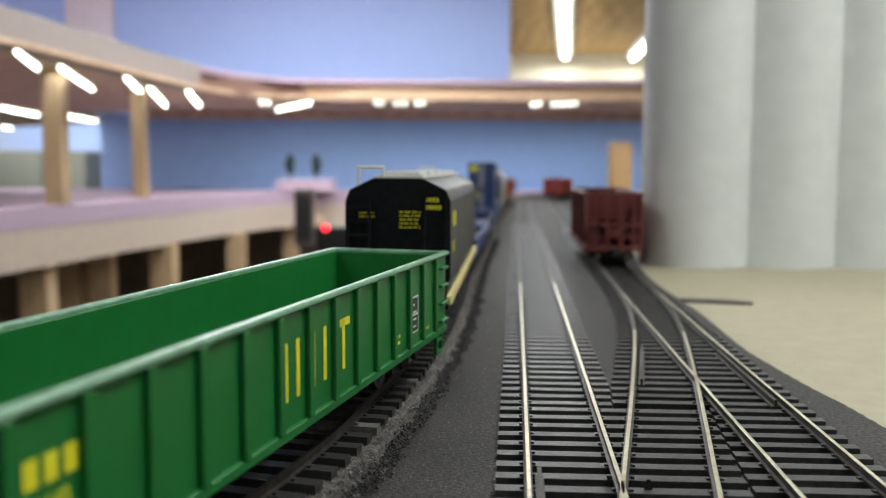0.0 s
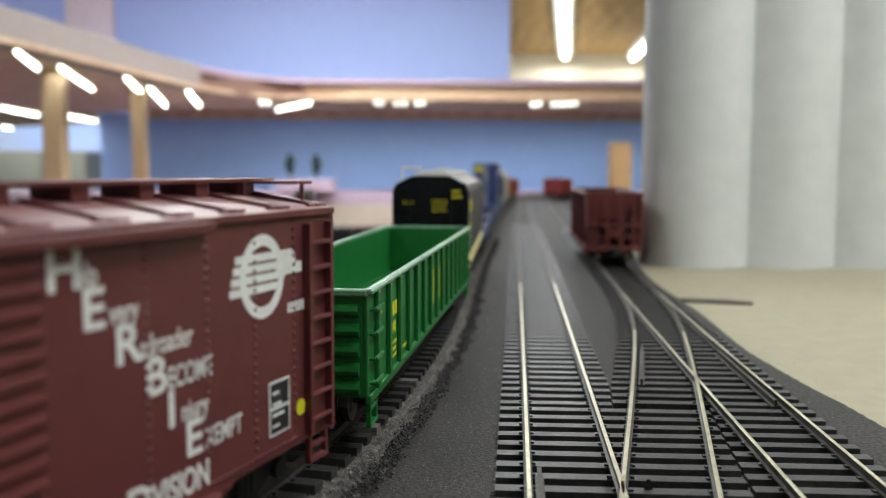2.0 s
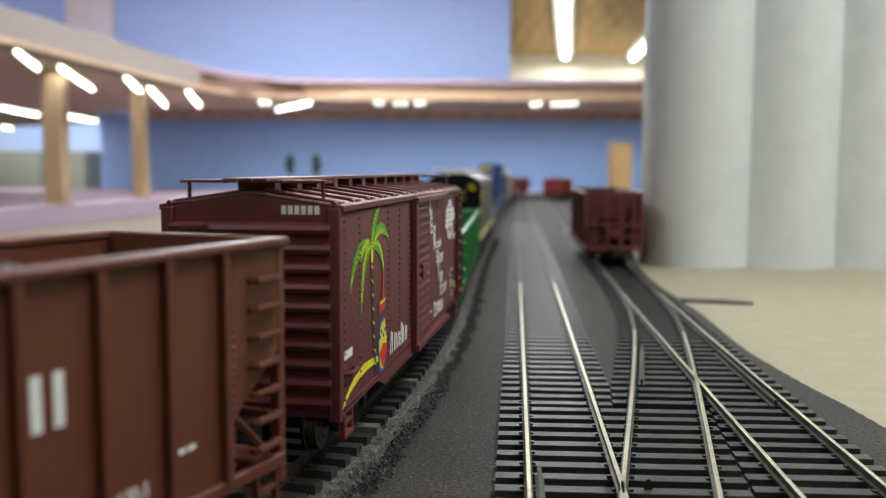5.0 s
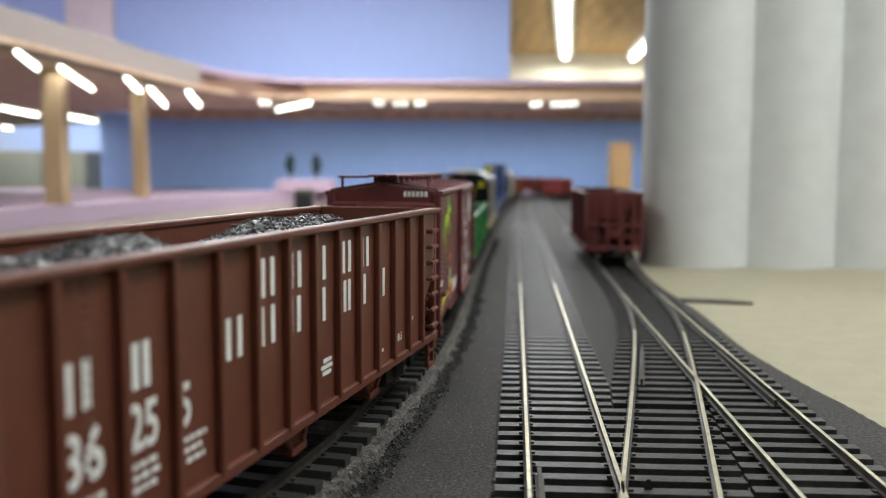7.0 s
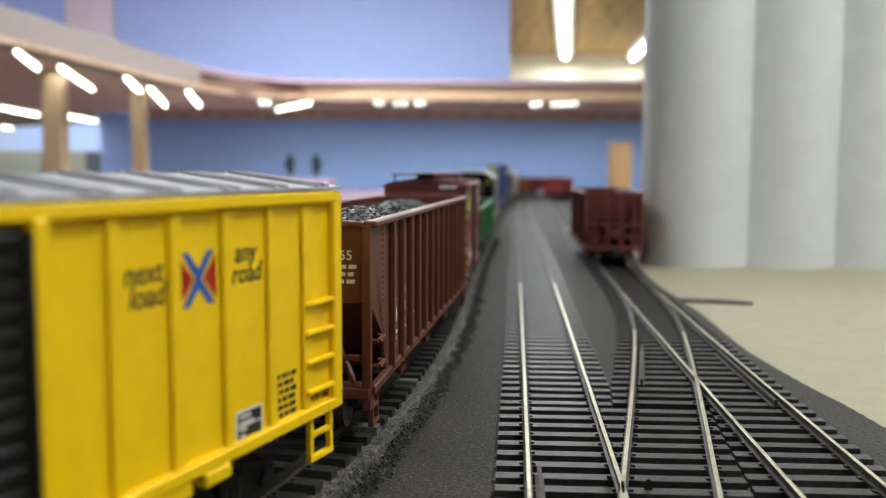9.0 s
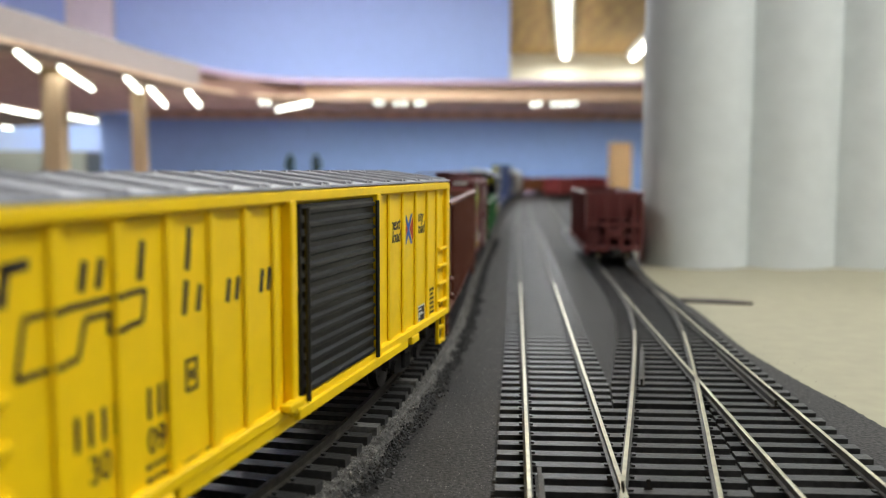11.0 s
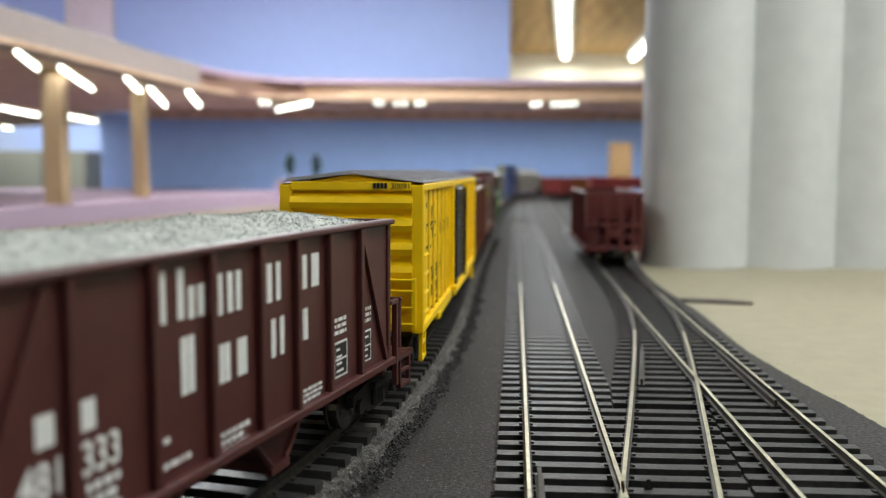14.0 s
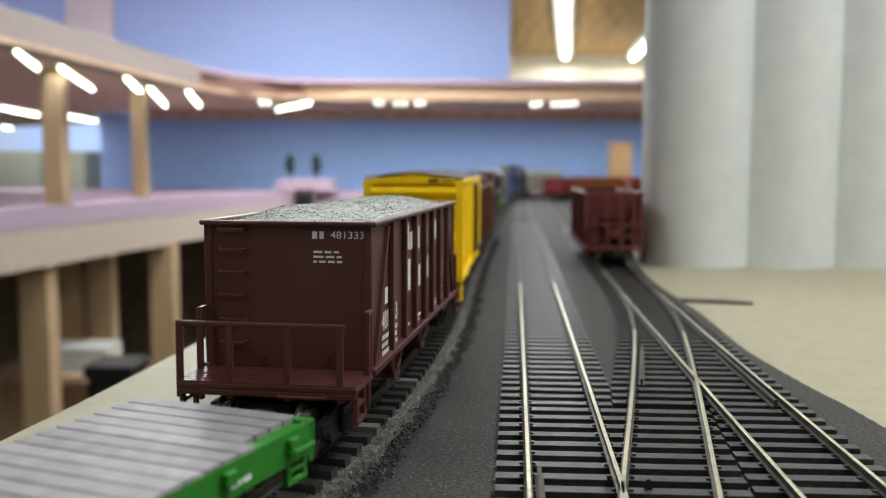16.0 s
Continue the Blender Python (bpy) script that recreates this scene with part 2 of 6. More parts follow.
def on(line, s):
    D, S = line
    return np.array([np.interp(s, S, D[:, 0]), np.interp(s, S, D[:, 1])])


def heading(line, s, e=4.0):
    s = min(max(s, line[1][0] + e), line[1][-1] - e)
    d = on(line, s + e) - on(line, s - e)
    return d / np.hypot(*d)


MAIN = spline([(-1100, -380), (-720, -370), (-540, -340), (-390, -278), (-270, -192), (-175, -98), (-103, 0), (-66, 78), (-41, 150), (-28, 205),
               (-16.7, 280), (-8.5, 360), (6, 550), (25, 750), (53, 1090), (95, 1500), (140, 1830), (190, 2000), (290, 2130), (430, 2190), (700, 2220), (1200, 2220)])
YARD = spline([(-12, -300), (12, 0), (36.3, 300), (60.6, 600), (93, 1000), (137, 1500), (165, 1750), (230, 1930), (340, 2040), (480, 2090), (900, 2110)])
THIRD = spline([(5.5, -80), (11.2, -20), (18.5, 40), (29, 100), (42.5, 160), (58.6, 228), (72.7, 290), (83, 340), (90.8, 390), (96.8, 452), (101.8, 520)])
FOURTH = spline([(40.3, -300), (62.8, 0), (85.3, 300), (110.2, 600), (142.5, 1000), (185, 1450), (230, 1800), (330, 2000), (480, 2050), (900, 2060)])


# ------------------------------------------------------------------ the room
def slab(name, x0, x1, y0, y1, z0, z1, material, label, category, bevel=0.0):
    bm = bmesh.new()
    bx(bm, x0 * 1000, x1 * 1000, y0 * 1000, y1 * 1000, z0 * 1000, z1 * 1000)
    return structure(name, bm, material, label, category, bevel)


CZ = 0.0555
slab("floor", -4.2, 3.2, -2.6, 8.0, -1.40, -1.35, M_FLOOR, "grey concrete basement floor", "floor")
slab("wall_west", -4.3, -4.2, -2.6, 8.0, -1.35, ZC, M_BLUEWALL, "sky blue painted side wall", "wall")
slab("wall_east", 3.2, 3.3, -2.6, 8.0, -1.35, ZC, M_CREAM, "cream painted side wall", "wall")
slab("wall_south", -4.2, 3.2, -2.7, -2.6, -1.35, ZC, M_CREAM, "cream painted wall behind the layout", "wall")
slab("wall_north", -4.2, 3.2, 7.0, 7.1, -1.35, ZC, M_CREAM, "cream painted far wall of the next room", "wall")
bm = bmesh.new()
for k in range(17):
    y = 3840 + k * 200
    bx(bm, -4200, 3200, y + 2, y + 198, ZC * 1000, ZC * 1000 + 20)
structure("ceiling_boards", bm, M_PLY, "varnished brown board ceiling of the next room", "ceiling")
# This ceiling is out of view; its white is chosen to bounce neutral light.
slab("ceiling", -4.2, 3.2, -2.6, 3.838, ZC, ZC + 0.02, M_WHITEWASH, "unseen ceiling over the layout, white for bounce light", "ceiling")
slab("roof_deck", -4.3, 3.3, -2.7, 7.2, ZC + 0.021, ZC + 0.04, M_WHITEWASH, "plain boarding above the ceiling", "ceiling")
slab("wall_middle", -1.45, 1.25, 3.78, 3.84, -1.35, 0.2850, M_BLUEWALL, "sky blue painted wall between the decks", "wall")
slab("wall_blue", -4.2, -1.6, 6.2, 6.26, -1.35, ZC, M_BACKDROP, "pale blue painted wall beyond the left deck", "wall")
slab("backdrop", -1.36, 0.275, 3.74, 3.776, 0.2870, ZC - 0.002, M_BACKDROP, "pale blue painted sky backdrop board", "backdrop")
slab("backdrop_west", -2.70, -1.575, 3.765, 3.79, 0.3615, ZC - 0.002, M_BACKDROP, "pale blue painted sky backdrop board", "backdrop")
slab("trim", -1.57, -1.37, 3.745, 3.80, 0.3615, ZC - 0.002, M_TRIM, "pinkish upright board beside the backdrop", "trim")


def edge_run(points, z0, z1, thick, name, material, parent, label):
    """A fascia board that follows a plan line."""
    D, _ = spline(points, 10)
    bm = bmesh.new()
    prev = None
    for i in range(len(D)):
        d = D[min(i + 1, len(D) - 1)] - D[max(i - 1, 0)]
        d = d / np.hypot(*d)
        nrm = np.array([-d[1], d[0]])
        q = D[i] + nrm * thick
        ring = [bm.verts.new((p[0] / 1000, p[1] / 1000, z / 1000)) for p, z in ((D[i], z0), (q, z0), (q, z1), (D[i], z1))]
        if prev:
            for k in range(4):
                bm.faces.new((prev[k], prev[(k + 1) % 4], ring[(k + 1) % 4], ring[k]))
        else:
            bm.faces.new(ring)
        prev = ring
    bm.faces.new(prev[::-1])
    return part(name, bm, material, parent, label)


def deck_sheet(points, back, z0, z1, name, material, parent, label=""):
    """A deck sheet between a front line and the back corner points."""
    D, _ = spline(points, 10)
    prof = [tuple(p) for p in D] + back
    bm = bmesh.new()
    prism(bm, prof, z0, z1, "z")
    bmesh.ops.triangulate(bm, faces=[f for f in bm.faces if len(f.verts) > 4])
    return part(name, bm, material, parent, label)


# the upper deck: foam on boards, over a lumber fascia with strip lights beneath
UP_LINE = [(-1150, -300), (-980, 700), (-835, 1600), (-760, 2350), (-690, 2780), (-560, 2970), (-350, 3030), (200, 3040), (1240, 3040)]
UP_BACK = [(1240, 3735), (-1300, 3735), (-1590, 3690), (-1600, 4600), (-2900, 5400), (-2700, 1600), (-2600, -300)]
zu = CZ * 1000
upper = thing("upper_deck", "upper layout deck of pine lumber topped with pink foam", "train layout")
deck_sheet(UP_LINE, UP_BACK, zu + 232, zu + 244, "underside", M_PINE_X, upper, "bare plywood underside")
deck_sheet([(x - 30 if y < 2700 else x, y + (3 if y > 2900 else 0)) for x, y in UP_LINE], UP_BACK, zu + 286, zu + 303, "foam_top", M_PINK, upper, "pink foam board top")
edge_run([(x - 12, y) for x, y in UP_LINE[:4]] + [(-722, 2660)], zu + 226, zu + 305, 16, "fascia", M_FASCIA, upper, "wide pinkish tan fascia board")
edge_run([(-735, 2664), (-690, 2800), (-566, 2990), (-480, 3036)], zu + 229, zu + 285, 18, "corner_fascia", M_FASCIA_SHADE, upper, "corner fascia board darkened with painted shade")
edge_run([(-476, 3040), (-350, 3050), (200, 3060), (1240, 3060)], zu + 231, zu + 285, 18, "far_fascia", M_PINE_Y, upper, "pine fascia board")
box_part("ledger", (-1290, 1240, 3690, 3730, zu + 205, zu + 231), M_PINE_X, upper, "pine ledger along the wall")

# the lower deck
LOW_LINE = [(-1200, -300), (-1060, 900), (-935, 1860), (-800, 2700), (-640, 3330), (-500, 3440), (-300, 3460), (1240, 3460)]
LOW_BACK = [(1240, 3775), (-1360, 3775), (-2150, 3700), (-2300, 1600), (-2400, -300)]
lower = thing("lower_deck", "lower layout deck of pine lumber topped with pink foam", "train layout")
deck_sheet(LOW_LINE, LOW_BACK, zu - 137, zu - 88, "foam_top", M_PINK, lower, "pink foam board top")
edge_run(LOW_LINE, zu - 226, zu - 139, 19, "fascia", M_FASCIA_LOW, lower, "pine fascia board")
box_part("joist", (-2000, -960, 1500, 1519, zu - 226, zu - 139), M_PINE_X, lower)
box_part("joist", (-2000, -900, 2300, 2319, zu - 226, zu - 139), M_PINE_X, lower)
box_part("joist", (-2000, -760, 2900, 2919, zu - 226, zu - 139), M_PINE_X, lower)


def post(x, y, w, z0, z1, label="pine post between the decks", d=None, material=None):
    bm = bmesh.new()
    d = d or w
    bx(bm, -w / 2, w / 2, -d / 2, d / 2, 0, z1 - z0)
    ob = tagged(new("post", finish("post", bm, material or M_PINE, 1.5)), label, "post", "posts of the benchwork")
    ob.location = (x / 1000, y / 1000, z0 / 1000)
    return ob


post(-920, 2120, 45, zu - 87, zu + 231)
post(-900, 2650, 38, zu - 87, zu + 231)
for x, y, w in ((-957, 2080, 68), (-1063, 2500, 85), (-965, 2500, 64), (-838, 2650, 72), (-720, 3080, 60), (-1140, 1600, 70), (-1180, 2900, 70)):
    post(x, y, w, -1350, zu - 227, "pine leg under the lower deck", 60)
post(-596, 3475, 55, -1350, zu - 228, "pine leg under the lower deck", 60)
post(690, 3480, 84, zu - 87, zu + 106, "brown wooden post beside the blue wall", 45, M_POST_DK)

# Dark panels added to stand in for the gloom under the lower deck.
slab("under_panel", -2.3, 1.2, 3.70, 3.72, -1.35, CZ - 0.23, M_UNDER, "dark brown panel added to darken the space under the deck", "panel")
slab("under_side", -1.75, -1.73, -0.3, 3.69, -1.35, CZ - 0.23, M_UNDER, "dark brown panel added to darken the space under the deck", "panel")
crate = thing("storage_bin", "tall black plastic storage bin under the deck", "bin", m=pose(-0.664, 1.78, -1.35))
box_part("body", (-42, 42, -50, 50, 0, 990), M_BLACK, crate, bevel=4)
box_part("lid", (-48, 48, -56, 56, 990, 1014), M_BLACK, crate, bevel=3)
rack = thing("storage_rack", "low pine storage rack under the deck", "rack", m=pose(-0.99, 2.30, -1.35))
box_part("shelf", (-190, 190, -90, 90, 860, 879), M_PINE_X, rack, bevel=1)
for x in (-175, 175):
    box_part("upright", (x - 15, x + 15, -85, 85, 0, 860), M_PINE, rack, bevel=1)
carton = thing("carton", "pale grey cardboard carton on the storage rack", "box", m=pose(-0.95, 2.30, -1.35 + 0.879))
box_part("carton_body", (-85, 85, -60, 60, 0, 62), M_LGREY, carton, bevel=2)
box_part("flap", (-86, 86, -61, 0, 62, 64), M_LGREY, carton)
box_part("flap", (-86, 86, 1, 61, 62, 64), M_LGREY, carton)

# pink foam block with two small trees
block = thing("foam_block", "pink foam block standing on the lower deck", "foam block", m=pose(-0.53, 3.42, CZ - 0.088))
box_part("block", (-110, 110, -30, 90, 0, 46), M_PINK, block, bevel=2)


def small_tree(x, y, z):
    t = thing("model_tree", "small dark green model tree on the foam block", "tree", "trees on the foam block", pose(x, y, z))
    bm = bmesh.new()
    cyl(bm, (0, 0, 0), (0, 0, 34), 3.5, 8, 2)
    part("trunk", bm, M_BARK, t)
    bm = bmesh.new()
    for k in range(140):
        h = random.random()
        r = (1 - abs(h * 2 - 0.9) ** 2 * 0.75) * 19 * math.sqrt(random.random())
        a = random.random() * math.tau
        s = random.uniform(2.5, 5.5)
        c = Vector((r * math.cos(a), r * math.sin(a), 22 + h * 72))
        m = Matrix.Translation(c / 1000) @ Euler((random.random() * 3, random.random() * 3, 0)).to_matrix().to_4x4()
        bx(bm, -s, s, -s * 0.8, s * 0.8, -s * 0.4, s * 0.4, m)
    part("crown", bm, M_FOLIAGE, t)
    return t


small_tree(-0.590, 3.43, CZ - 0.042)
small_tree(-0.490, 3.43, CZ - 0.042)

# control box and red signal lamp on the lower fascia
cb = thing("control_box", "dark brown control box on the lower fascia", "control box", m=pose(-0.485, 3.10, CZ - 0.27))
box_part("box", (-32, 32, -20, 30, 0, 200), M_DARKBOX, cb, bevel=3)
box_part("lid", (-26, 26, -24, -20, 20, 180), M_BLACK, cb, bevel=1)
box_part("bracket", (-20, 20, 30, 330, 60, 90), M_PINE_Y, cb)
sg = thing("signal_lamp", "black housing with a glowing red signal lamp", "signal", m=pose(-0.335, 2.52, CZ - 0.215))
box_part("housing", (-25, 70, 0, 40, -20, 50), M_BLACK, sg, bevel=4)
bm = bmesh.new()
cyl(bm, (0, -6, 47), (0, 6, 47), 8.5, 16)
part("lens", bm, M_REDLED, sg, "glowing red lens")
box_part("stem", (20, 40, 10, 30, -1135, -19), M_BLACK, sg)


# strip lights under the upper deck: short rows of small bulbs
def strip_light(x, y, length, turn, z=231.5):
    t = thing("strip_light", "short strip of glowing white bulbs under the upper deck", "strip light", "lights under the upper deck", pose(x / 1000, y / 1000, (zu + z) / 1000, 0, 0, turn))
    box_part("base", (-length / 2, length / 2, -6, 6, -4, 0), M_LGREY, t)
    n = max(2, int(length / 22))
    for k in range(n):
        u = -length / 2 + (k + 0.5) * length / n
        bm = bmesh.new()
        bx(bm, u - 3.2, u + 3.2, -3.2, 3.2, -11, -4)
        part("bulb", bm, M_LED, t, "glowing bulb")
    return t


for x0, y0, x1, y1 in ((-827, 1742, -925, 2050), (-858, 2009, -1010, 2580), (-790, 2230, -905, 2690), (-829, 2530, -1000, 3220), (-752, 2640, -880, 3230),
                       (-632, 3060, -600, 3110), (-640, 3440, -452, 3060), (-240, 3070, -205, 3075), (-173, 3080, -120, 3064), (-97, 3075, -66, 3066),
                       (303, 3125, 336, 3068), (373, 3114, 460, 3064), (-1662, 3357, -1744, 3860), (-1640, 3920, -1680, 4330), (-2440, 4940, -2490, 5150)):
    strip_light((x0 + x1) / 2, (y0 + y1) / 2, math.hypot(x1 - x0, y1 - y0), math.degrees(math.atan2(y1 - y0, x1 - x0)))

# ceiling tubes; the last two are added out of view
for tx, ty, tl, tr in TUBES:
    t = thing("ceiling_tube", "long glowing white ceiling tube", "ceiling light", "ceiling tubes", pose(tx, ty, ZC, 0, 0, tr))
    box_part("housing", (-50, 50, -tl * 500, tl * 500, -30, 0), M_LGREY, t)
    bm = bmesh.new()
    cyl(bm, (0, -tl * 480, -50), (0, tl * 480, -50), 18, 14)
    part("tube", bm, M_TUBE, t, "glowing tube", smooth=True)

cabinet = thing("storage_cabinet", "olive grey storage cabinet in the next room", "cabinet", m=pose(-2.62, 5.8, -1.35))
box_part("body", (-300, 300, 0, 380, 0, 1515), M_OLIVE, cabinet, bevel=4)
box_part("door", (-290, -5, -18, 0, 20, 1490), M_OLIVE, cabinet, bevel=3)
box_part("door", (5, 290, -18, 0, 20, 1490), M_OLIVE, cabinet, bevel=3)
shelf = thing("yellow_cabinet", "yellow painted narrow cabinet in the next room", "cabinet", m=pose(-3.15, 5.8, -1.35))
box_part("body", (-200, 200, 0, 380, 0, 1515), M_YELLOW, shelf, bevel=4)
box_part("door", (-190, 190, -18, 0, 20, 1490), M_YELLOW, shelf, bevel=3)


# ------------------------------------------------------------------ the layout table
ZT = -9.5
TABLE_LEFT = [(-1300, -620), (-700, -560), (-420, -440), (-260, -250), (-165, -80), (-122, 60), (-105.3, 206), (-102.2, 230), (-96.6, 280), (-91, 341), (-72, 550), (-52, 760), (-25, 1090), (18, 1500), (60, 1850), (120, 2120), (240, 2300), (420, 2380), (900, 2400)]
D, _ = spline(TABLE_LEFT, 8)
bm = bmesh.new()
prism(bm, [tuple(p) for p in D] + [(1500, 2400), (1500, -700), (-1300, -700)], ZT - 19, ZT, "z")
bmesh.ops.triangulate(bm, faces=[f for f in bm.faces if len(f.verts) > 4])
structure("ground", bm, M_BEIGE, "cream painted plywood table top of the layout", "table top")
table_legs = [(0.2, -0.5), (1.3, -0.5), (1.3, 1.0), (0.5, 1.0), (0.6, 2.2), (1.3, 2.2)]
for x, y in table_legs:
    post(x * 1000, y * 1000, 60, -1350, ZT - 20, "pine leg under the layout table", 60)


def ribbon(name, left, right, z0, z1, material, label, category, jag=0.0, slope=0.0):
    """A flat bed between two plan lines; jag makes its edges uneven and slope leans its sides outward."""
    L, _ = spline(left, 16)
    R, _ = spline(right, 16)
    bm = bmesh.new()
    rows = []
    for k in range(401):
        f = k / 400
        f = f * f * 0.75 + f * 0.25
        a = np.array([np.interp(f, np.linspace(0, 1, len(L)), L[:, i]) for i in (0, 1)])
        b = np.array([np.interp(f, np.linspace(0, 1, len(R)), R[:, i]) for i in (0, 1)])
        a = a + np.array([random.uniform(-jag, jag), 0])
        b = b + np.array([random.uniform(-jag, jag), 0])
        rows.append([bm.verts.new((p[0] / 1000 + o / 1000, p[1] / 1000, z / 1000)) for p, o, z in ((a, -slope, z0), (a, 0, z1), (b, 0, z1), (b, slope, z0))])
    for p, q in zip(rows, rows[1:]):
        for i in range(4):
            bm.faces.new((p[i], p[(i + 1) % 4], q[(i + 1) % 4], q[i]))
    bm.faces.new(rows[0][::-1])
    bm.faces.new(rows[-1])
    return structure(name, bm, material, label, category)


def beside(line, off, s0, s1, n=24):
    pts = []
    for k in range(n + 1):
        s = s0 + (s1 - s0) * k / n
        h = heading(line, s, 10)
        p = on(line, s)
        pts.append((p[0] + h[1] * off, p[1] - h[0] * off))
    return pts


ZY = -3.5      # yard railhead
Z_BED = ZY - 2.3 - 1.8 + 0.35
ribbon("road", beside(MAIN, 12, -150, 2900), [(104, -200), (108, 60), (108.5, 213), (107, 250), (106, 297), (109, 340), (112.5, 375), (115.5, 430), (119, 506), (127, 565), (143, 677), (175, 1000), (220, 1450), (265, 1780), (370, 1960), (500, 2010), (1000, 2020)],
       ZT - 0.5, Z_BED, M_BED, "grey painted smooth roadbed of the yard tracks", "roadbed", 0.3, 0.6)
ribbon("roadbed_main", beside(MAIN, -20, -1500, 3300, 60), beside(MAIN, 17.0, -1500, 3300, 60), ZT - 0.5, -3.9, M_BALLAST, "dark ballasted roadbed of the main line", "roadbed", 0.8, 4.0)

OCTA = ((0, 2, 4), (2, 1, 4), (1, 3, 4), (3, 0, 4), (2, 0, 5), (1, 2, 5), (3, 1, 5), (0, 3, 5))
TIPS = ((1, 0, 0), (-1, 0, 0), (0, 1, 0), (0, -1, 0), (0, 0, 1), (0, 0, -1))


def grains(name, count, place, small, large, material, label):
    """Loose angular grains, joined; place(k) gives each one's centre in mm."""
    rng = np.random.default_rng(5)
    verts, faces = [], []
    for k in range(count):
        c = np.array(place(k, rng))
        r = small + (large - small) * rng.random() ** 2
        q, _ = np.linalg.qr(rng.normal(size=(3, 3)))
        n = len(verts)
        for t in TIPS:
            verts.append((c + q @ (np.array(t) * r * rng.uniform(0.6, 1.3))) / 1000)
        faces += [(a + n, b + n, d + n) for a, b, d in OCTA]
    me = bpy.data.meshes.new(name)
    me.from_pydata(verts, [], faces)
    me.materials.append(material)
    return tagged(new(name, me), label, name, kind="stuff")


def shoulder(k, rng):
    s = 90 + 620 * rng.random() ** 1.7
    h, p = heading(MAIN, s, 3), on(MAIN, s)
    side = 1 if rng.random() < 0.92 else -1
    off = side * (9.5 + (9.0 + 3 * max(0, 1 - (s - 90) / 130)) * rng.random())
    z = -3.9 if -20 < off < 17 else -3.9 - (abs(off) - 17) * 0.8
    return p[0] + h[1] * off, p[1] - h[0] * off, max(z, Z_BED) - 0.05 + rng.uniform(-0.15, 0.12)


def ridge(k, rng):
    s = 90 + 700 * rng.random() ** 1.5
    h, p = heading(MAIN, s, 3), on(MAIN, s)
    off = 20.5 + 3.5 * max(0, 1 - (s - 90) / 130) + rng.normal() * 1.0 + 1.2 * math.sin(s / 3.1) * math.sin(s / 7.7)
    return p[0] + h[1] * off, p[1] - h[0] * off, max(-5.6, Z_BED) + rng.uniform(0, 0.9)


def speck(k, rng):
    s = 110 + 480 * rng.random() ** 1.8
    p = on(YARD, s)
    return p[0] + rng.uniform(-42, -14) if k % 4 else p[0] + rng.uniform(-14, 85), p[1], Z_BED + 0.03


grains("ballast", 24000, shoulder, 0.12, 0.42, M_GRAIN, "loose dark grey ballast along the main line")
grains("ballast_ridge", 7000, ridge, 0.2, 0.62, M_RIDGE, "crumbled dark ballast edge beside the main line")
grains("grit", 9000, speck, 0.05, 0.2, mat("pale_grit", (0.36, 0.34, 0.31), 0.5, scale=600, var=0.5, bump=0.1, big=200), "pale specks of grit on the roadbed")


# ------------------------------------------------------------------ tracks
def rail_strip(line, off, s0, s1, z, name, parent, top, step=6.0, h=2.1):
    """One rail: a flat foot, thin web and a bright head."""
    prof_web = [(-0.9, -h), (0.9, -h), (0.9, -h + 0.35), (0.3, -h + 0.55), (0.3, -0.62), (0.42, -0.6), (0.42, -0.03), (-0.42, -0.03), (-0.42, -0.6), (-0.3, -0.62), (-0.3, -h + 0.55), (-0.9, -h + 0.35)]
    prof_head = [(-0.44, -0.16), (0.44, -0.16), (0.44, -0.05), (0.36, 0), (-0.36, 0), (-0.44, -0.05)]
    n = max(2, int((s1 - s0) / step))
    made = []
    for nm, prof, material in ((name, prof_web, M_RAIL_SIDE), ("rail_head", prof_head, top)):
        bm = bmesh.new()
        prev = None
        for k in range(n + 1):
            s = s0 + (s1 - s0) * k / n
            d = heading(line, s, 3)
            p = on(line, s)
            ring = [bm.verts.new(((p[0] + d[1] * (off + u)) / 1000, (p[1] - d[0] * (off + u)) / 1000, (z + v) / 1000)) for u, v in prof]
            if prev:
                m = len(prof)
                for i in range(m):
                    bm.faces.new((prev[i], prev[(i + 1) % m], ring[(i + 1) % m], ring[i]))
            else:
                bm.faces.new(ring)
            prev = ring
        bm.faces.new(prev[::-1])
        made.append(part(nm, bm, material, parent if nm == name else made[0]))
    return made[0]


TIE = {}


def tie(line, s, half, z, parent, material, off=0.0, width=3.3):
    key = (round(half * 2), material.name, round(width * 10))
    if key not in TIE:
        bm = bmesh.new()
        bx(bm, -half, half, -width / 2, width / 2, -2.0, 0)
        for sx in (-8.75, 8.75):
            for e in (-1.5, 1.5):
                if abs(sx) < half:
                    bx(bm, sx + e * 0.85 - 0.4, sx + e * 0.85 + 0.4, -0.6, 0.6, -0.1, 0.4)
        TIE[key] = finish("tie", bm, material)
    d, p = heading(line, s, 3), on(line, s)
    ob = new("tie", TIE[key])
    ob.parent = parent
    ob.matrix_basis = pose((p[0] + d[1] * off) / 1000, (p[1] - d[0] * off) / 1000, z / 1000, 0, 0, math.degrees(math.atan2(-d[0], d[1])) + random.uniform(-0.5, 0.5))
    return ob


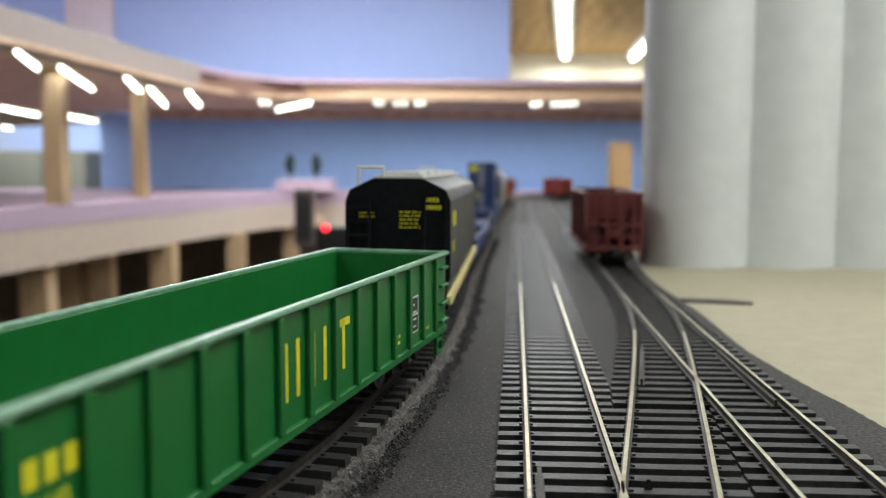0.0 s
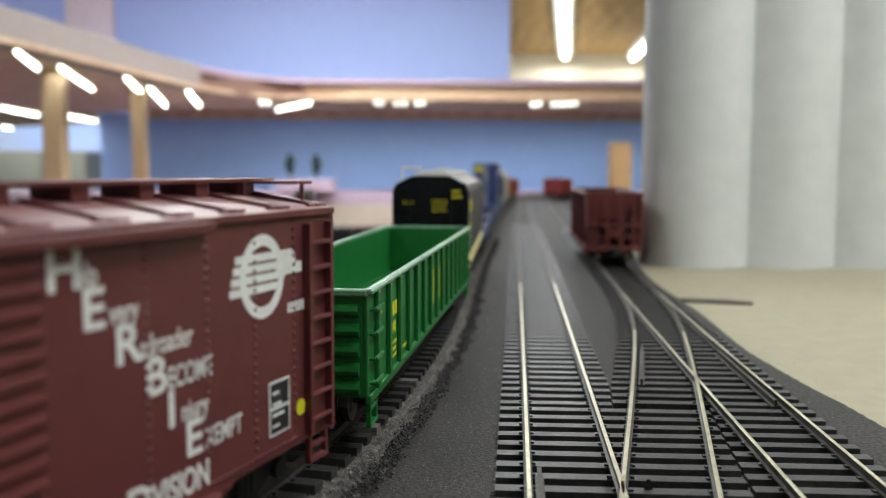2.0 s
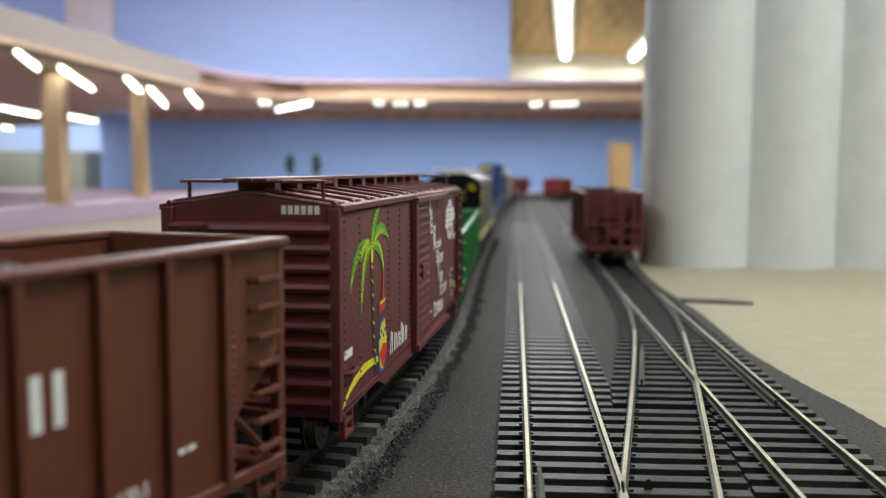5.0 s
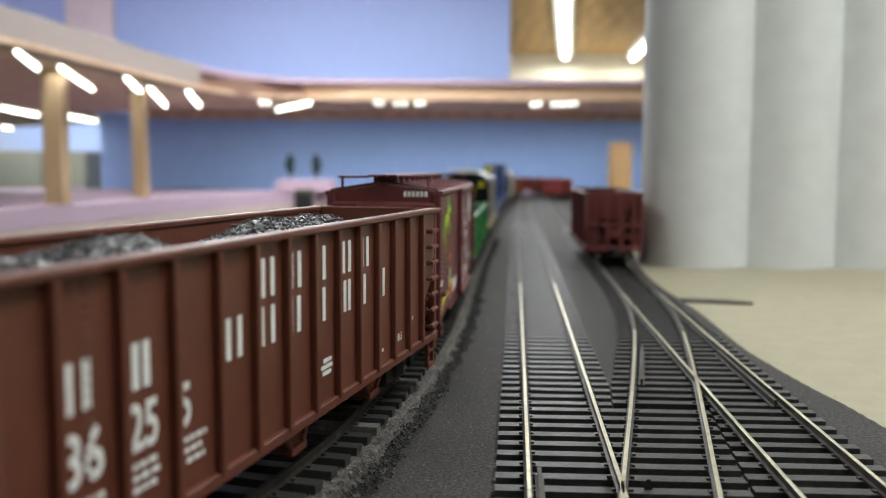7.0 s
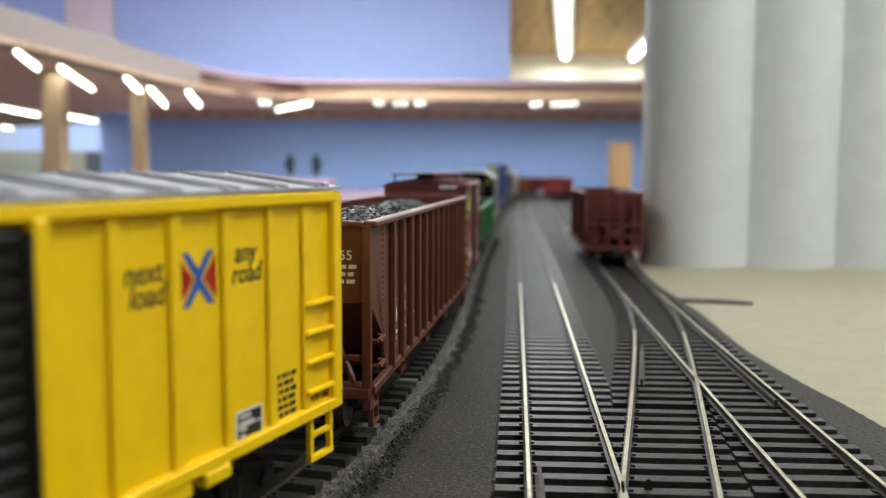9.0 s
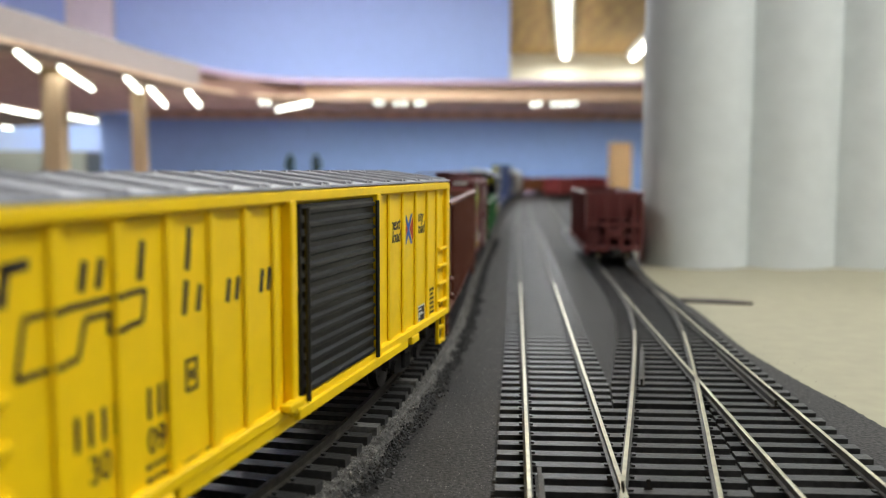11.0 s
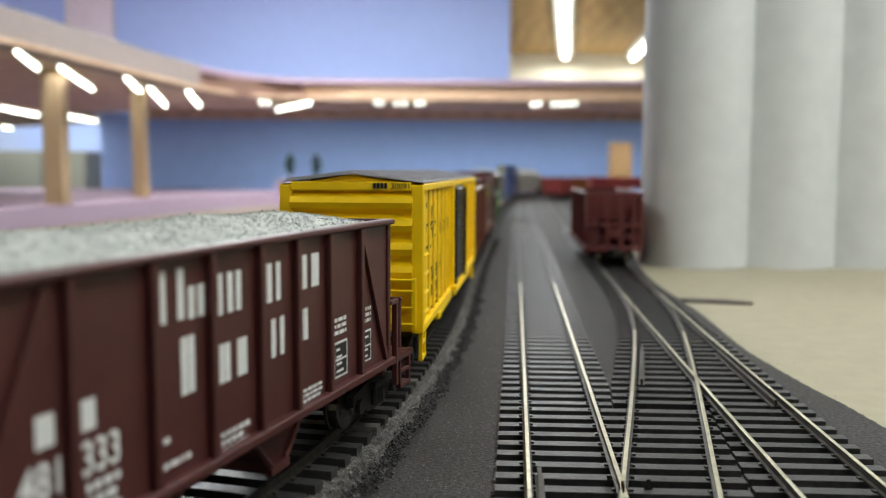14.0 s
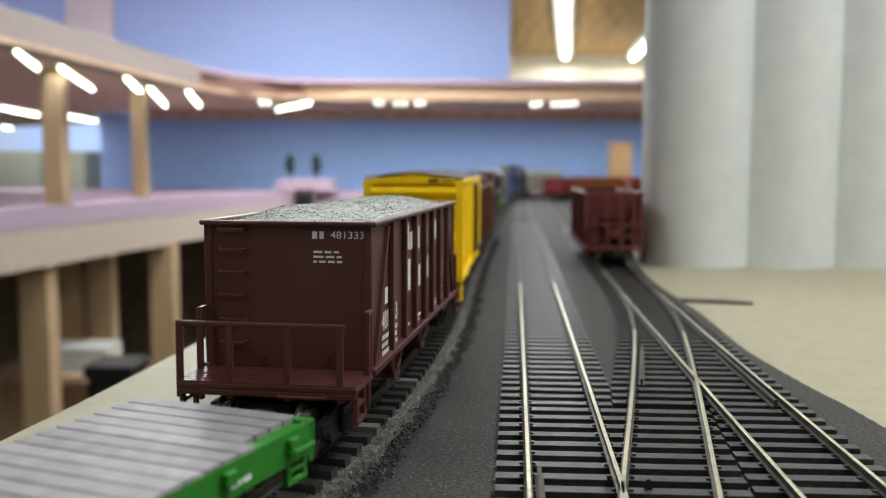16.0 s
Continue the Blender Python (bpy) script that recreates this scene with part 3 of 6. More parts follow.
def track(name, label, line, s0, s1, z, top, ties, half=15.2, gap=7.25, dulled_from=None):
    t = tagged(new(name), label, "track", "tracks of the layout")
    for off in (-8.75, 8.75):
        rail_strip(line, off, s0, dulled_from or s1, z, "rail", t, top)
        # Beyond this length the missing glint is put into the rail colour.
        if dulled_from:
            rail_strip(line, off, dulled_from + 0.4, s1, z, "rail", t, M_RAIL_UNLIT)
    for a, b in ties:
        s = a
        while s < b:
            tie(line, s, half, z - 2.1, t, M_TIE_PALE if (name == "main_track" and random.random() < 0.045) else M_TIE)
            s += gap
    return t


MAIN_T = track("main_track", "dark railed main line track on ballast", MAIN, -1300, 3100, 0.0, M_RAIL_MAIN, [(60, 1150)])
YARD_T = track("yard_track", "straight yard track with bright nickel rails", YARD, -200, 2700, ZY, M_RAIL, [(300.5, 1000)], 15.2, 7.1, 460)
FOUR_T = track("siding_track", "siding track with bright nickel rails beside the silos", FOURTH, -200, 2700, ZY, M_RAIL, [(428.5, 900)], 15.2, 7.1, 420)
THIRD_T = track("crossover_track", "curved crossover track between two turnouts", THIRD, 40, 440, ZY, M_RAIL, [], 15.2, 7.1, 330)


def across(line, y):
    return float(np.interp(y, line[0][:, 1], line[0][:, 0]))


def long_tie(y, lines, parent, after=None, before=None):
    """A turnout tie under the given lines at the distance y, cut short of the neighbouring lines."""
    xs = [across(q, y) for q in lines]
    xa, xb = min(xs) - 15.2, max(xs) + 15.2
    if after:
        xa = max(xa, (across(after, y) + min(xs)) / 2 + 0.4)
    if before:
        xb = min(xb, (across(before, y) + max(xs)) / 2 - 0.4)
    c, half = (xa + xb) / 2, (xb - xa) / 2
    bm = bmesh.new()
    bx(bm, -half, half, -1.65, 1.65, -2.0, 0)
    for q in xs:
        for o in (-8.75, 8.75):
            for e in (-1.5, 1.5):
                if abs(q + o + e - c) < half - 0.5:
                    bx(bm, q + o - c + e * 0.85 - 0.4, q + o - c + e * 0.85 + 0.4, -0.6, 0.6, -0.1, 0.4)
    ob = new("tie", finish("tie", bm, M_TIE))
    ob.parent = parent
    ob.matrix_basis = pose(c / 1000, y / 1000, (ZY - 2.1) / 1000, 0, 0, -3.5 + random.uniform(-0.4, 0.4))


for k in range(17):
    long_tie(108 + 7.1 * k, (YARD, THIRD), YARD_T, None, FOURTH)
for k in range(10):
    long_tie(228.7 + 7.1 * k, (YARD,), YARD_T, None, THIRD)
for k in range(15):
    long_tie(108 + 7.1 * k, (FOURTH,), FOUR_T, THIRD)
for k in range(30):
    long_tie(214.5 + 7.1 * k, (THIRD, FOURTH) if k > 1 else (FOURTH,), FOUR_T, YARD if k > 1 else THIRD)


def tie_base(parent, left, right, y0, y1):
    """A thin black sheet under the ties that paints the deep shadow of their gaps."""
    bm = bmesh.new()
    prev = None
    for k in range(41):
        y = y0 + (y1 - y0) * k / 40
        xa, xb = np.interp(y, left[0][:, 1], left[0][:, 0]) - 12.5, np.interp(y, right[0][:, 1], right[0][:, 0]) + 12.5
        ring = [bm.verts.new((x / 1000, y / 1000, z / 1000)) for x, z in ((xa, Z_BED - 0.2), (xa, Z_BED + 0.25), (xb, Z_BED + 0.25), (xb, Z_BED - 0.2))]
        if prev:
            for i in range(4):
                bm.faces.new((prev[i], prev[(i + 1) % 4], ring[(i + 1) % 4], ring[i]))
        else:
            bm.faces.new(ring)
        prev = ring
    bm.faces.new(prev[::-1])
    part("tie_gap_shade", bm, M_TIE_GAP, parent)


tie_base(YARD_T, YARD, YARD, 228, 1000)
tie_base(YARD_T, YARD, THIRD, 108, 227.5)
tie_base(FOUR_T, FOURTH, FOURTH, 108, 217)
tie_base(FOUR_T, THIRD, FOURTH, 217.5, 425)
tie_base(FOUR_T, FOURTH, FOURTH, 425.5, 900)


def bits(line, runs, parent, name, z, top):
    for off, s0, s1 in runs:
        rail_strip(line, off, s0, s1, z, name, parent, top, 3.0)


bits(YARD, [(-6.6, 128, 172)], YARD_T, "check_rail", ZY, M_RAIL_SIDE)
bits(THIRD, [(-6.4, 250, 300), (6.2, 128, 152)], THIRD_T, "check_rail", ZY, M_RAIL_SIDE)
bits(spline([(24, 100), (28, 140), (32.3, 167)]), [(0, 110, 166)], THIRD_T, "wing_rail", ZY, M_RAIL_SIDE)
bits(spline([(49, 100), (43, 140), (39.5, 165)]), [(0, 110, 164)], THIRD_T, "wing_rail", ZY, M_RAIL_SIDE)
bits(FOURTH, [(6.4, 225, 290)], FOUR_T, "check_rail", ZY, M_RAIL_SIDE)


# ------------------------------------------------------------------ the silos
silo = thing("grain_silo", "row of tall pale grey concrete grain silos on the table", "silo", m=pose(0.1755, 0.617, ZT / 1000))
for row in range(2):
    for k in range(4):
        bm = bmesh.new()
        c = k * 58.5 + row * 42
        cyl(bm, (c, row * 66, 0), (c, row * 66, 340), 37.2, 72)
        for edge in bm.edges:
            edge.smooth = abs(edge.verts[0].co.z - edge.verts[1].co.z) > 0.01
        part("cylinder", bm, M_SILO, silo, smooth=True)

bar = thing("dark_strip", "thin dark brown curved strip lying on the table edge", "strip", m=pose(0.133, 0.432, ZT / 1000, 0, 0, -10))
bm = bmesh.new()
prism(bm, [(-19, 4), (-8, 6.4), (6, 5.2), (14, 1.5), (18, -4.0), (12, -5.0), (0, -4.0), (-12, -2.5)], 0, 1.2, "z")
part("strip", bm, M_DARKBOX, bar)


# ------------------------------------------------------------------ rolling stock: shared parts (x across, y along, z up from the railhead)
MOVING = []


def wheelset_mesh():
    bm = bmesh.new()
    cyl(bm, (-11, 0, 0), (11, 0, 0), 1.0, 8)
    for sx in (-1, 1):
        cyl(bm, (sx * 7.0, 0, 0), (sx * 7.6, 0, 0), 5.7, 24)
        cyl(bm, (sx * 7.6, 0, 0), (sx * 9.8, 0, 0), 5.1, 24)
        cyl(bm, (sx * 9.8, 0, 0), (sx * 10.0, 0, 0), 4.4, 24, 2.0)
        for k in range(3):
            a = k * math.tau / 3
            cyl(bm, (sx * 9.8, 3 * math.cos(a), 3 * math.sin(a)), (sx * 10.05, 3 * math.cos(a), 3 * math.sin(a)), 0.7, 6)
    me = finish("wheelset", bm, M_WHEEL)
    me.materials.append(M_TREAD)
    for p in me.polygons:
        if math.hypot(p.center.y, p.center.z) > 0.0048 and 0.0077 < abs(p.center.x) < 0.0097:
            p.material_index = 1
    return me


def frame_mesh():
    bm = bmesh.new()
    for sx in (-1, 1):
        a, b = sx * 11.0, sx * 12.6
        prism(bm, [(-13, 5.5), (-13, 7.6), (-8, 8.4), (-5, 9.2), (5, 9.2), (8, 8.4), (13, 7.6), (13, 5.5), (9, 5.0), (4, 2.4), (-4, 2.4), (-9, 5.0)], min(a, b), max(a, b), "x")
        for y in (-10, 10):
            cyl(bm, (sx * 12.4, y, 5.1), (sx * 13.6, y, 5.1), 1.7, 10)
        for y in (-1.6, 0, 1.6):
            cyl(bm, (sx * 13.0, y, 3.4), (sx * 13.0, y, 7.2), 0.8, 8)
        bx(bm, min(sx * 12.4, sx * 13.8), max(sx * 12.4, sx * 13.8), -3.2, 3.2, 7.2, 8.6)
    bx(bm, -12, 12, -3, 3, 5.5, 8.4)
    return finish("truck_frame", bm, M_BLACK)


WHEELSET, TRUCK = wheelset_mesh(), frame_mesh()


def truck(car, y, turning=True):
    t = new("truck", TRUCK)
    t.parent = car
    t.location = (0, y / 1000, 0)
    tagged(t, "black plastic truck")
    for e in (-10, 10):
        w = new("wheelset", WHEELSET)
        w.parent = t
        w.location = (0, e / 1000, 5.1 / 1000)
        if turning:
            MOVING.append((w, e / 1000))
    return t


def coupler(car, y, way):
    bm = bmesh.new()
    bx(bm, -2, 2, min(y, y + way * 5), max(y, y + way * 5), 7.2, 9.6)
    prism(bm, [(-3.6, 0), (3.2, 0), (3.6, 2.0), (1.0, 4.2), (-1.2, 4.4), (-3.2, 3.0)], 6.4, 10.4, "z")
    for v in list(bm.verts)[8:]:
        v.co.y = (y + way * 4.0) / 1000 + v.co.y * way
    part("coupler", bm, M_BLACK, car, "black plastic knuckle coupler", 0.2)


def rungs(car, mtl, x, y0, y1, zs, out=1.3, r=0.38, name="grab_iron", face="side"):
    """Ladder rungs that stand off a side (x is the face) or an end (x is the y of the face)."""
    for z in zs:
        bm = bmesh.new()
        if face == "side":
            w = 1 if x > 0 else -1
            cyl(bm, (x + w * out, y0, z), (x + w * out, y1, z), r, 6)
            for y in (y0, y1):
                cyl(bm, (x - w * 0.1, y, z), (x + w * out, y, z), r, 6)
        else:
            w = 1 if x > 0 else -1
            cyl(bm, (y0, x + w * out, z), (y1, x + w * out, z), r, 6)
            for y in (y0, y1):
                cyl(bm, (y, x - w * 0.1, z), (y, x + w * out, z), r, 6)
        part(name, bm, mtl, car)


def stirrup(car, mtl, x, y, z0=2.5, z1=12.0, w=7.5):
    bm = bmesh.new()
    for e in (-w / 2, w / 2 - 1):
        bx(bm, x - 0.5, x + 0.5, y + e, y + e + 1, z0, z1)
    bx(bm, x - 0.6, x + 0.6, y - w / 2, y + w / 2, z0, z0 + 0.9)
    bx(bm, x - 0.5, x + 0.5, y - w / 2, y + w / 2, (z0 + z1) / 2, (z0 + z1) / 2 + 0.8)
    part("stirrup_step", bm, mtl, car, bevel=0.1)


def words(car, text, size, y, z, x, mtl, face="side", wide=1.0, slant=0.0):
    """Printed words: on a side they read along +y from y, on the rear end along +x from y."""
    cu = bpy.data.curves.new("lettering", "FONT")
    cu.body, cu.size, cu.extrude, cu.shear = text, size * 1.38 / 1000, 0.00003, slant
    cu.offset = size * (0.028 if size > 3.6 else 0.012) / 1000 if size > 1.9 else 0.0
    tmp = new("lettering", cu)
    me = bpy.data.meshes.new_from_object(tmp.evaluated_get(bpy.context.evaluated_depsgraph_get()))
    bpy.data.objects.remove(tmp)
    me.materials.clear()
    me.materials.append(mtl)
    ob = new("lettering", me)
    ob.parent = car
    if face == "side":
        ob.matrix_basis = Matrix.Translation((x / 1000, y / 1000, z / 1000)) @ Matrix(((0, 0, 1, 0), (wide, 0, 0, 0), (0, 1, 0, 0), (0, 0, 0, 1)))
    else:
        ob.matrix_basis = Matrix.Translation((y / 1000, x / 1000, z / 1000)) @ Matrix(((wide, 0, 0, 0), (0, 0, -1, 0), (0, 1, 0, 0), (0, 0, 0, 1)))
    return ob


def bars(car, rects, x, mtl, name="printed_bar", face="side", thick=0.07):
    """Printed plain bars, each (y0, y1, z0, z1), as one patch."""
    bm = bmesh.new()
    for y0, y1, z0, z1 in rects:
        if face == "side":
            bx(bm, x, x + thick, y0, y1, z0, z1)
        else:
            bx(bm, y0, y1, x - thick, x, z0, z1)
    return part(name, bm, mtl, car)


def strokes(y0, y1, z0, z1, kind, t):
    """Upright bars of a large printed name, one or two for each letter."""
    if kind == 1:
        c = (y0 + y1) / 2
        return [(c - t / 2, c + t / 2, z0, z1)]
    return [(y0, y0 + t, z0, z1), (y1 - t, y1, z0, z1)]


def fine_print(car, y, z, x, mtl, rows, length, face="side", h=0.75, gap=1.5):
    rects = []
    for k in range(rows):
        u = y
        while u < y + length * (0.8 + 0.2 * random.random()):
            w = random.uniform(0.6, 2.2)
            rects.append((u, min(u + w, y + length), z - k * gap, z - k * gap + h))
            u += w + 0.5
    bars(car, rects, x, mtl, "fine_print", face)


def data_plate(car, x, y0, y1, z0, z1, ink=None):
    bars(car, [(y0, y1, z0, z1)], x, M_WHITE, "data_plate", thick=0.05)
    h = (z1 - z0)
    bars(car, [(y0 + 0.4, y1 - 0.4, z0 + h * 0.53, z1 - 0.4), (y0 + 0.4, y1 - 0.4, z0 + 0.4, z0 + h * 0.47)], x + 0.05, ink or M_KINK, "plate_field", thick=0.04)
    rr = []
    for k in range(4):
        z = z0 + h * (0.15 + 0.2 * k)
        rr.append((y0 + 0.9, y0 + 0.9 + (y1 - y0) * random.uniform(0.2, 0.55), z, z + 0.45))
    bars(car, rr, x + 0.09, M_WHITE, "plate_print", thick=0.03)


def rivets(car, mtl, x, ys, z0, z1, step=1.3, r=0.34):
    """Rows of rivet heads on a side, joined."""
    bm = bmesh.new()
    for y in ys:
        n = int((z1 - z0) / step)
        for k in range(n + 1):
            z = z0 + k * step
            a = [bm.verts.new(Vector(q) / 1000) for q in ((x, y - r, z - r), (x, y + r, z - r), (x, y + r, z + r), (x, y - r, z + r), (x + (0.36 if x > 0 else -0.36), y, z))]
            for i in range(4):
                bm.faces.new((a[i], a[(i + 1) % 4], a[4]))
    tagged(part("rivets", bm, mtl, car), kind="stuff")


def hull(name, car, W, L, z0, z1, wall, mtl, floor=None, inside_label=""):
    """An open-topped body: four walls, each its own part, and a floor."""
    h = W / 2
    box_part("side_wall", (h - wall, h, -L / 2, L / 2, z0, z1), mtl, car, bevel=0.15)
    box_part("side_wall", (-h, -h + wall, -L / 2, L / 2, z0, z1), mtl, car, bevel=0.15)
    box_part("end_wall", (-h + wall, h - wall, L / 2 - wall, L / 2, z0, z1), mtl, car)
    box_part("end_wall", (-h + wall, h - wall, -L / 2, -L / 2 + wall, z0, z1), mtl, car)
    box_part("floor_pan", (-h + wall, h - wall, -L / 2 + wall, L / 2 - wall, floor or z0, (floor or z0) + 1.2), mtl, car)


def posts(car, mtl, W, ys, z0, z1, w=1.7, d=1.3, name="side_post"):
    for y in ys:
        for sx in (1, -1):
            a, b = sx * (W / 2 - 0.05), sx * (W / 2 + d)
            box_part(name, (min(a, b), max(a, b), y - w / 2, y + w / 2, z0, z1), mtl, car, bevel=0.2)


def corrugated_end(car, mtl, y, way, W, zs, h=3.4, d=1.5):
    for z in zs:
        bm = bmesh.new()
        prof = [(0, -h / 2), (way * d * 0.75, -h * 0.28), (way * d, 0), (way * d * 0.75, h * 0.28), (0, h / 2)]
        prism(bm, [(y + u, z + v) for u, v in prof], -W / 2 + 1.6, W / 2 - 1.6, "x")
        part("end_rib", bm, mtl, car)


# ------------------------------------------------------------------ green gondola
def green_gondola():
    L, W, ZT_ = 196.5, 34.2, 31.0
    car = thing("gondola_car", "empty glossy green model gondola car with yellow lettering", "train car", "cars of the train")
    hull("gondola", car, W, L, 10.0, ZT_, 0.9, M_GREEN, 11.5)
    X = W / 2
    ys = [-14.9 + 12.6 * k for k in range(-6, 9)]
    posts(car, M_GREEN, W, ys, 10.4, ZT_ - 0.4, 2.2, 1.0)
    for sx in (1, -1):
        a, b = sx * (X - 0.7), sx * (X + 1.1)
        box_part("top_chord", (min(a, b), max(a, b), -L / 2 - 0.6, L / 2 + 0.6, ZT_ - 0.3, ZT_ + 0.9), M_GREEN_EDGE, car, "top edge with painted overhead sheen", 0.35)
        box_part("side_sill", (min(sx * (X - 0.6), sx * (X + 0.7)), max(sx * (X - 0.6), sx * (X + 0.7)), -L / 2, L / 2, 8.6, 10.6), M_GREEN, car, bevel=0.3)
    for e in (1, -1):
        a, b = e * (L / 2 - 1.0), e * (L / 2 + 0.9)
        box_part("end_chord", (-X, X, min(a, b), max(a, b), ZT_ - 0.6, ZT_ + 0.85), M_GREEN_EDGE, car, "top edge with painted overhead sheen", 0.35)
        corrugated_end(car, M_GREEN, e * L / 2, e, W, (27.6, 23.6, 19.6, 15.6, 12.0), 2.9, 1.5)
        rungs(car, M_GREEN, X, min(e * (L / 2 - 9), e * (L / 2 - 2)), max(e * (L / 2 - 9), e * (L / 2 - 2)), (27.5, 22.6, 17.5, 12.6), 1.2, 0.45)
        rungs(car, M_GREEN, e * L / 2, -X + 2, -X + 9, (26, 18), 2.4, 0.45, face="end")
        stirrup(car, M_GREEN, X - 0.5, e * (L / 2 - 6), 3.0, 10, 7)
        coupler(car, e * L / 2, e)
        truck(car, e * (L / 2 - 28))
    box_part("centre_sill", (-4, 4, -L / 2 + 2, L / 2 - 2, 6.5, 10), M_BLACK, car)
    x = X + 0.03
    t = 1.55
    for y0, y1 in ((-12.6, -6.0), (-0.6, 6.6)):
        bars(car, strokes(y0, y1, 15.3, 25.6, 2, t), x, M_YINK, "printed_name")
    bars(car, [(14.9, 16.5, 15.3, 25.6), (12.2, 19.2, 24.0, 25.6)], x, M_YINK, "printed_name")
    bars(car, [(-75.4 + k * 3.2, -73.2 + k * 3.2, 22.2, 25.4) for k in range(3)], x, M_YINK, "printed_name")
    words(car, "12440", 3.0, -75.6, 18.0, x, M_YINK, wide=0.72)
    fine_print(car, -75.2, 15.6, x, M_YINK, 3, 8.6)
    fine_print(car, -90, 26.4, x, M_YINK, 2, 6)
    fine_print(car, 50, 14.6, x, M_YINK, 2, 4)
    fine_print(car, -60, 12.2, x, M_YINK, 1, 7)
    fine_print(car, -93, 11.4, x, M_YINK, 2, 9)
    data_plate(car, x, 64.0, 69.6, 13.6, 23.0)
    fine_print(car, 72, 12.4, x, M_YINK, 1, 9)
    return car, L, 275.8


# ------------------------------------------------------------------ maroon boxcar
def maroon_boxcar():
    L, W, ZE = 157.0, 34.0, 48.4
    car = thing("box_car", "maroon model boxcar with white lettering and a painted palm tree", "train car", "cars of the train")
    X = W / 2
    bm = bmesh.new()
    prism(bm, [(-X, 9.5), (X, 9.5), (X, ZE), (0, ZE + 2.6), (-X, ZE)], -L / 2, L / 2)
    part("body", bm, M_MAROON, car, bevel=0.25)
    box_part("centre_sill", (-4, 4, -L / 2 + 2, L / 2 - 2, 6.0, 9.5), M_BLACK, car)
    for sx in (1, -1):
        a, b = sx * (X - 2), sx * (X + 0.15)
        bm = bmesh.new()
        prism(bm, [(-L / 2 + 30, 9.6), (L / 2 - 30, 9.6), (L / 2 - 36, 7.4), (-L / 2 + 36, 7.4)], min(a, b), max(a, b), "x")
        part("side_sill", bm, M_MAROON, car)
        bm = bmesh.new()
        prism(bm, [(sx * (X - 0.4), ZE - 0.6), (sx * (X + 0.7), ZE - 0.6), (sx * (X + 0.7), ZE + 0.35), (sx * (X - 0.4), ZE + 0.5)], -L / 2, L / 2)
        part("eave", bm, M_MAROON, car)
    # roof panels with raised seams
    for sx in (1, -1):
        bm = bmesh.new()
        prism(bm, [(0, ZE + 2.65), (sx * (X + 0.4), ZE + 0.25), (sx * (X + 0.4), ZE + 0.45), (0, ZE + 2.95)], -L / 2, L / 2)
        part("roof", bm, M_ROOFMAR, car, "paler maroon roof sheet")
        for k in range(13):
            y = -L / 2 + 3 + k * (L - 6) / 12
            bm = bmesh.new()
            prism(bm, [(sx * 2, ZE + 2.7), (sx * (X - 0.6), ZE + 0.5), (sx * (X - 0.6), ZE + 1.15), (sx * 2, ZE + 3.3)], y - 0.8, y + 0.8)
            part("roof_seam", bm, M_MAROON, car, bevel=0.15)
            bm = bmesh.new()
            cyl(bm, (sx * (X - 1.2), y - 3, ZE + 0.7), (sx * (X - 1.2), y + 3, ZE + 0.7), 0.5, 6)
            part("roof_bead", bm, M_MAROON, car)
    # running board on short stands
    for k in (-1, 0, 1):
        box_part("running_board", (k * 2.9 - 1.35, k * 2.9 + 1.35, -L / 2 - 2.5, L / 2 + 2.5, ZE + 4.7, ZE + 5.4), M_MAROON, car, bevel=0.1)
    for k in range(12):
        y = -L / 2 + 5 + k * (L - 10) / 11
        box_part("board_stand", (-3.6, 3.6, y - 1.6, y + 1.6, ZE + 2.3, ZE + 4.7), M_MAROON, car)
    for e, sx in ((1, -1), (-1, 1), (1, 1), (-1, -1)):
        a, b = e * (L / 2 - 6), e * (L / 2 - 1)
        box_part("roof_step", (min(sx * 4.4, sx * 14), max(sx * 4.4, sx * 14), min(a, b), max(a, b), ZE + 4.4, ZE + 5.0), M_MAROON, car, bevel=0.1)
        bm = bmesh.new()
        cyl(bm, (sx * 13, e * (L / 2 - 3), ZE + 0.5), (sx * 13, e * (L / 2 - 3), ZE + 4.5), 0.4, 6)
        part("step_stand", bm, M_MAROON, car)
    for e in (1, -1):
        corrugated_end(car, M_MAROON, e * L / 2, e, W, [12.5 + k * 3.55 for k in range(10)], 2.6, 1.5)
        for sx in (1, -1):
            a, b = sx * (X - 2.2), sx * (X + 0.1)
            box_part("corner_post", (min(a, b), max(a, b), min(e * (L / 2 - 1), e * (L / 2 + 0.8)), max(e * (L / 2 - 1), e * (L / 2 + 0.8)), 9, ZE), M_MAROON, car, bevel=0.2)
        coupler(car, e * L / 2, e)
        truck(car, e * (L / 2 - 22))
        stirrup(car, M_MAROON, X - 0.4, e * (L / 2 - 5), 5.0, 10, 6.5)
    # ladder at the front corner of the side, and one on the rear end
    for y in (L / 2 - 9.2, L / 2 - 2.0):
        box_part("ladder_rail", (X + 0.05, X + 1.3, y - 0.5, y + 0.5, 10.5, ZE - 2), M_MAROON, car)
    rungs(car, M_MAROON, X, L / 2 - 9.2, L / 2 - 2.0, [13 + k * 4.3 for k in range(8)], 1.0, 0.45, "ladder_rung")
    rungs(car, M_MAROON, -L / 2, -X + 2.5, -X + 9, [15 + k * 5 for k in range(7)], 2.6, 0.42, "ladder_rung", "end")
    rungs(car, M_MAROON, X, -L / 2 + 2, -L / 2 + 8, (17.5,), 1.2, 0.45)
    # door with tracks and ribs
    for sx in (1, -1):
        def span(a, b):
            return min(sx * a, sx * b), max(sx * a, sx * b)
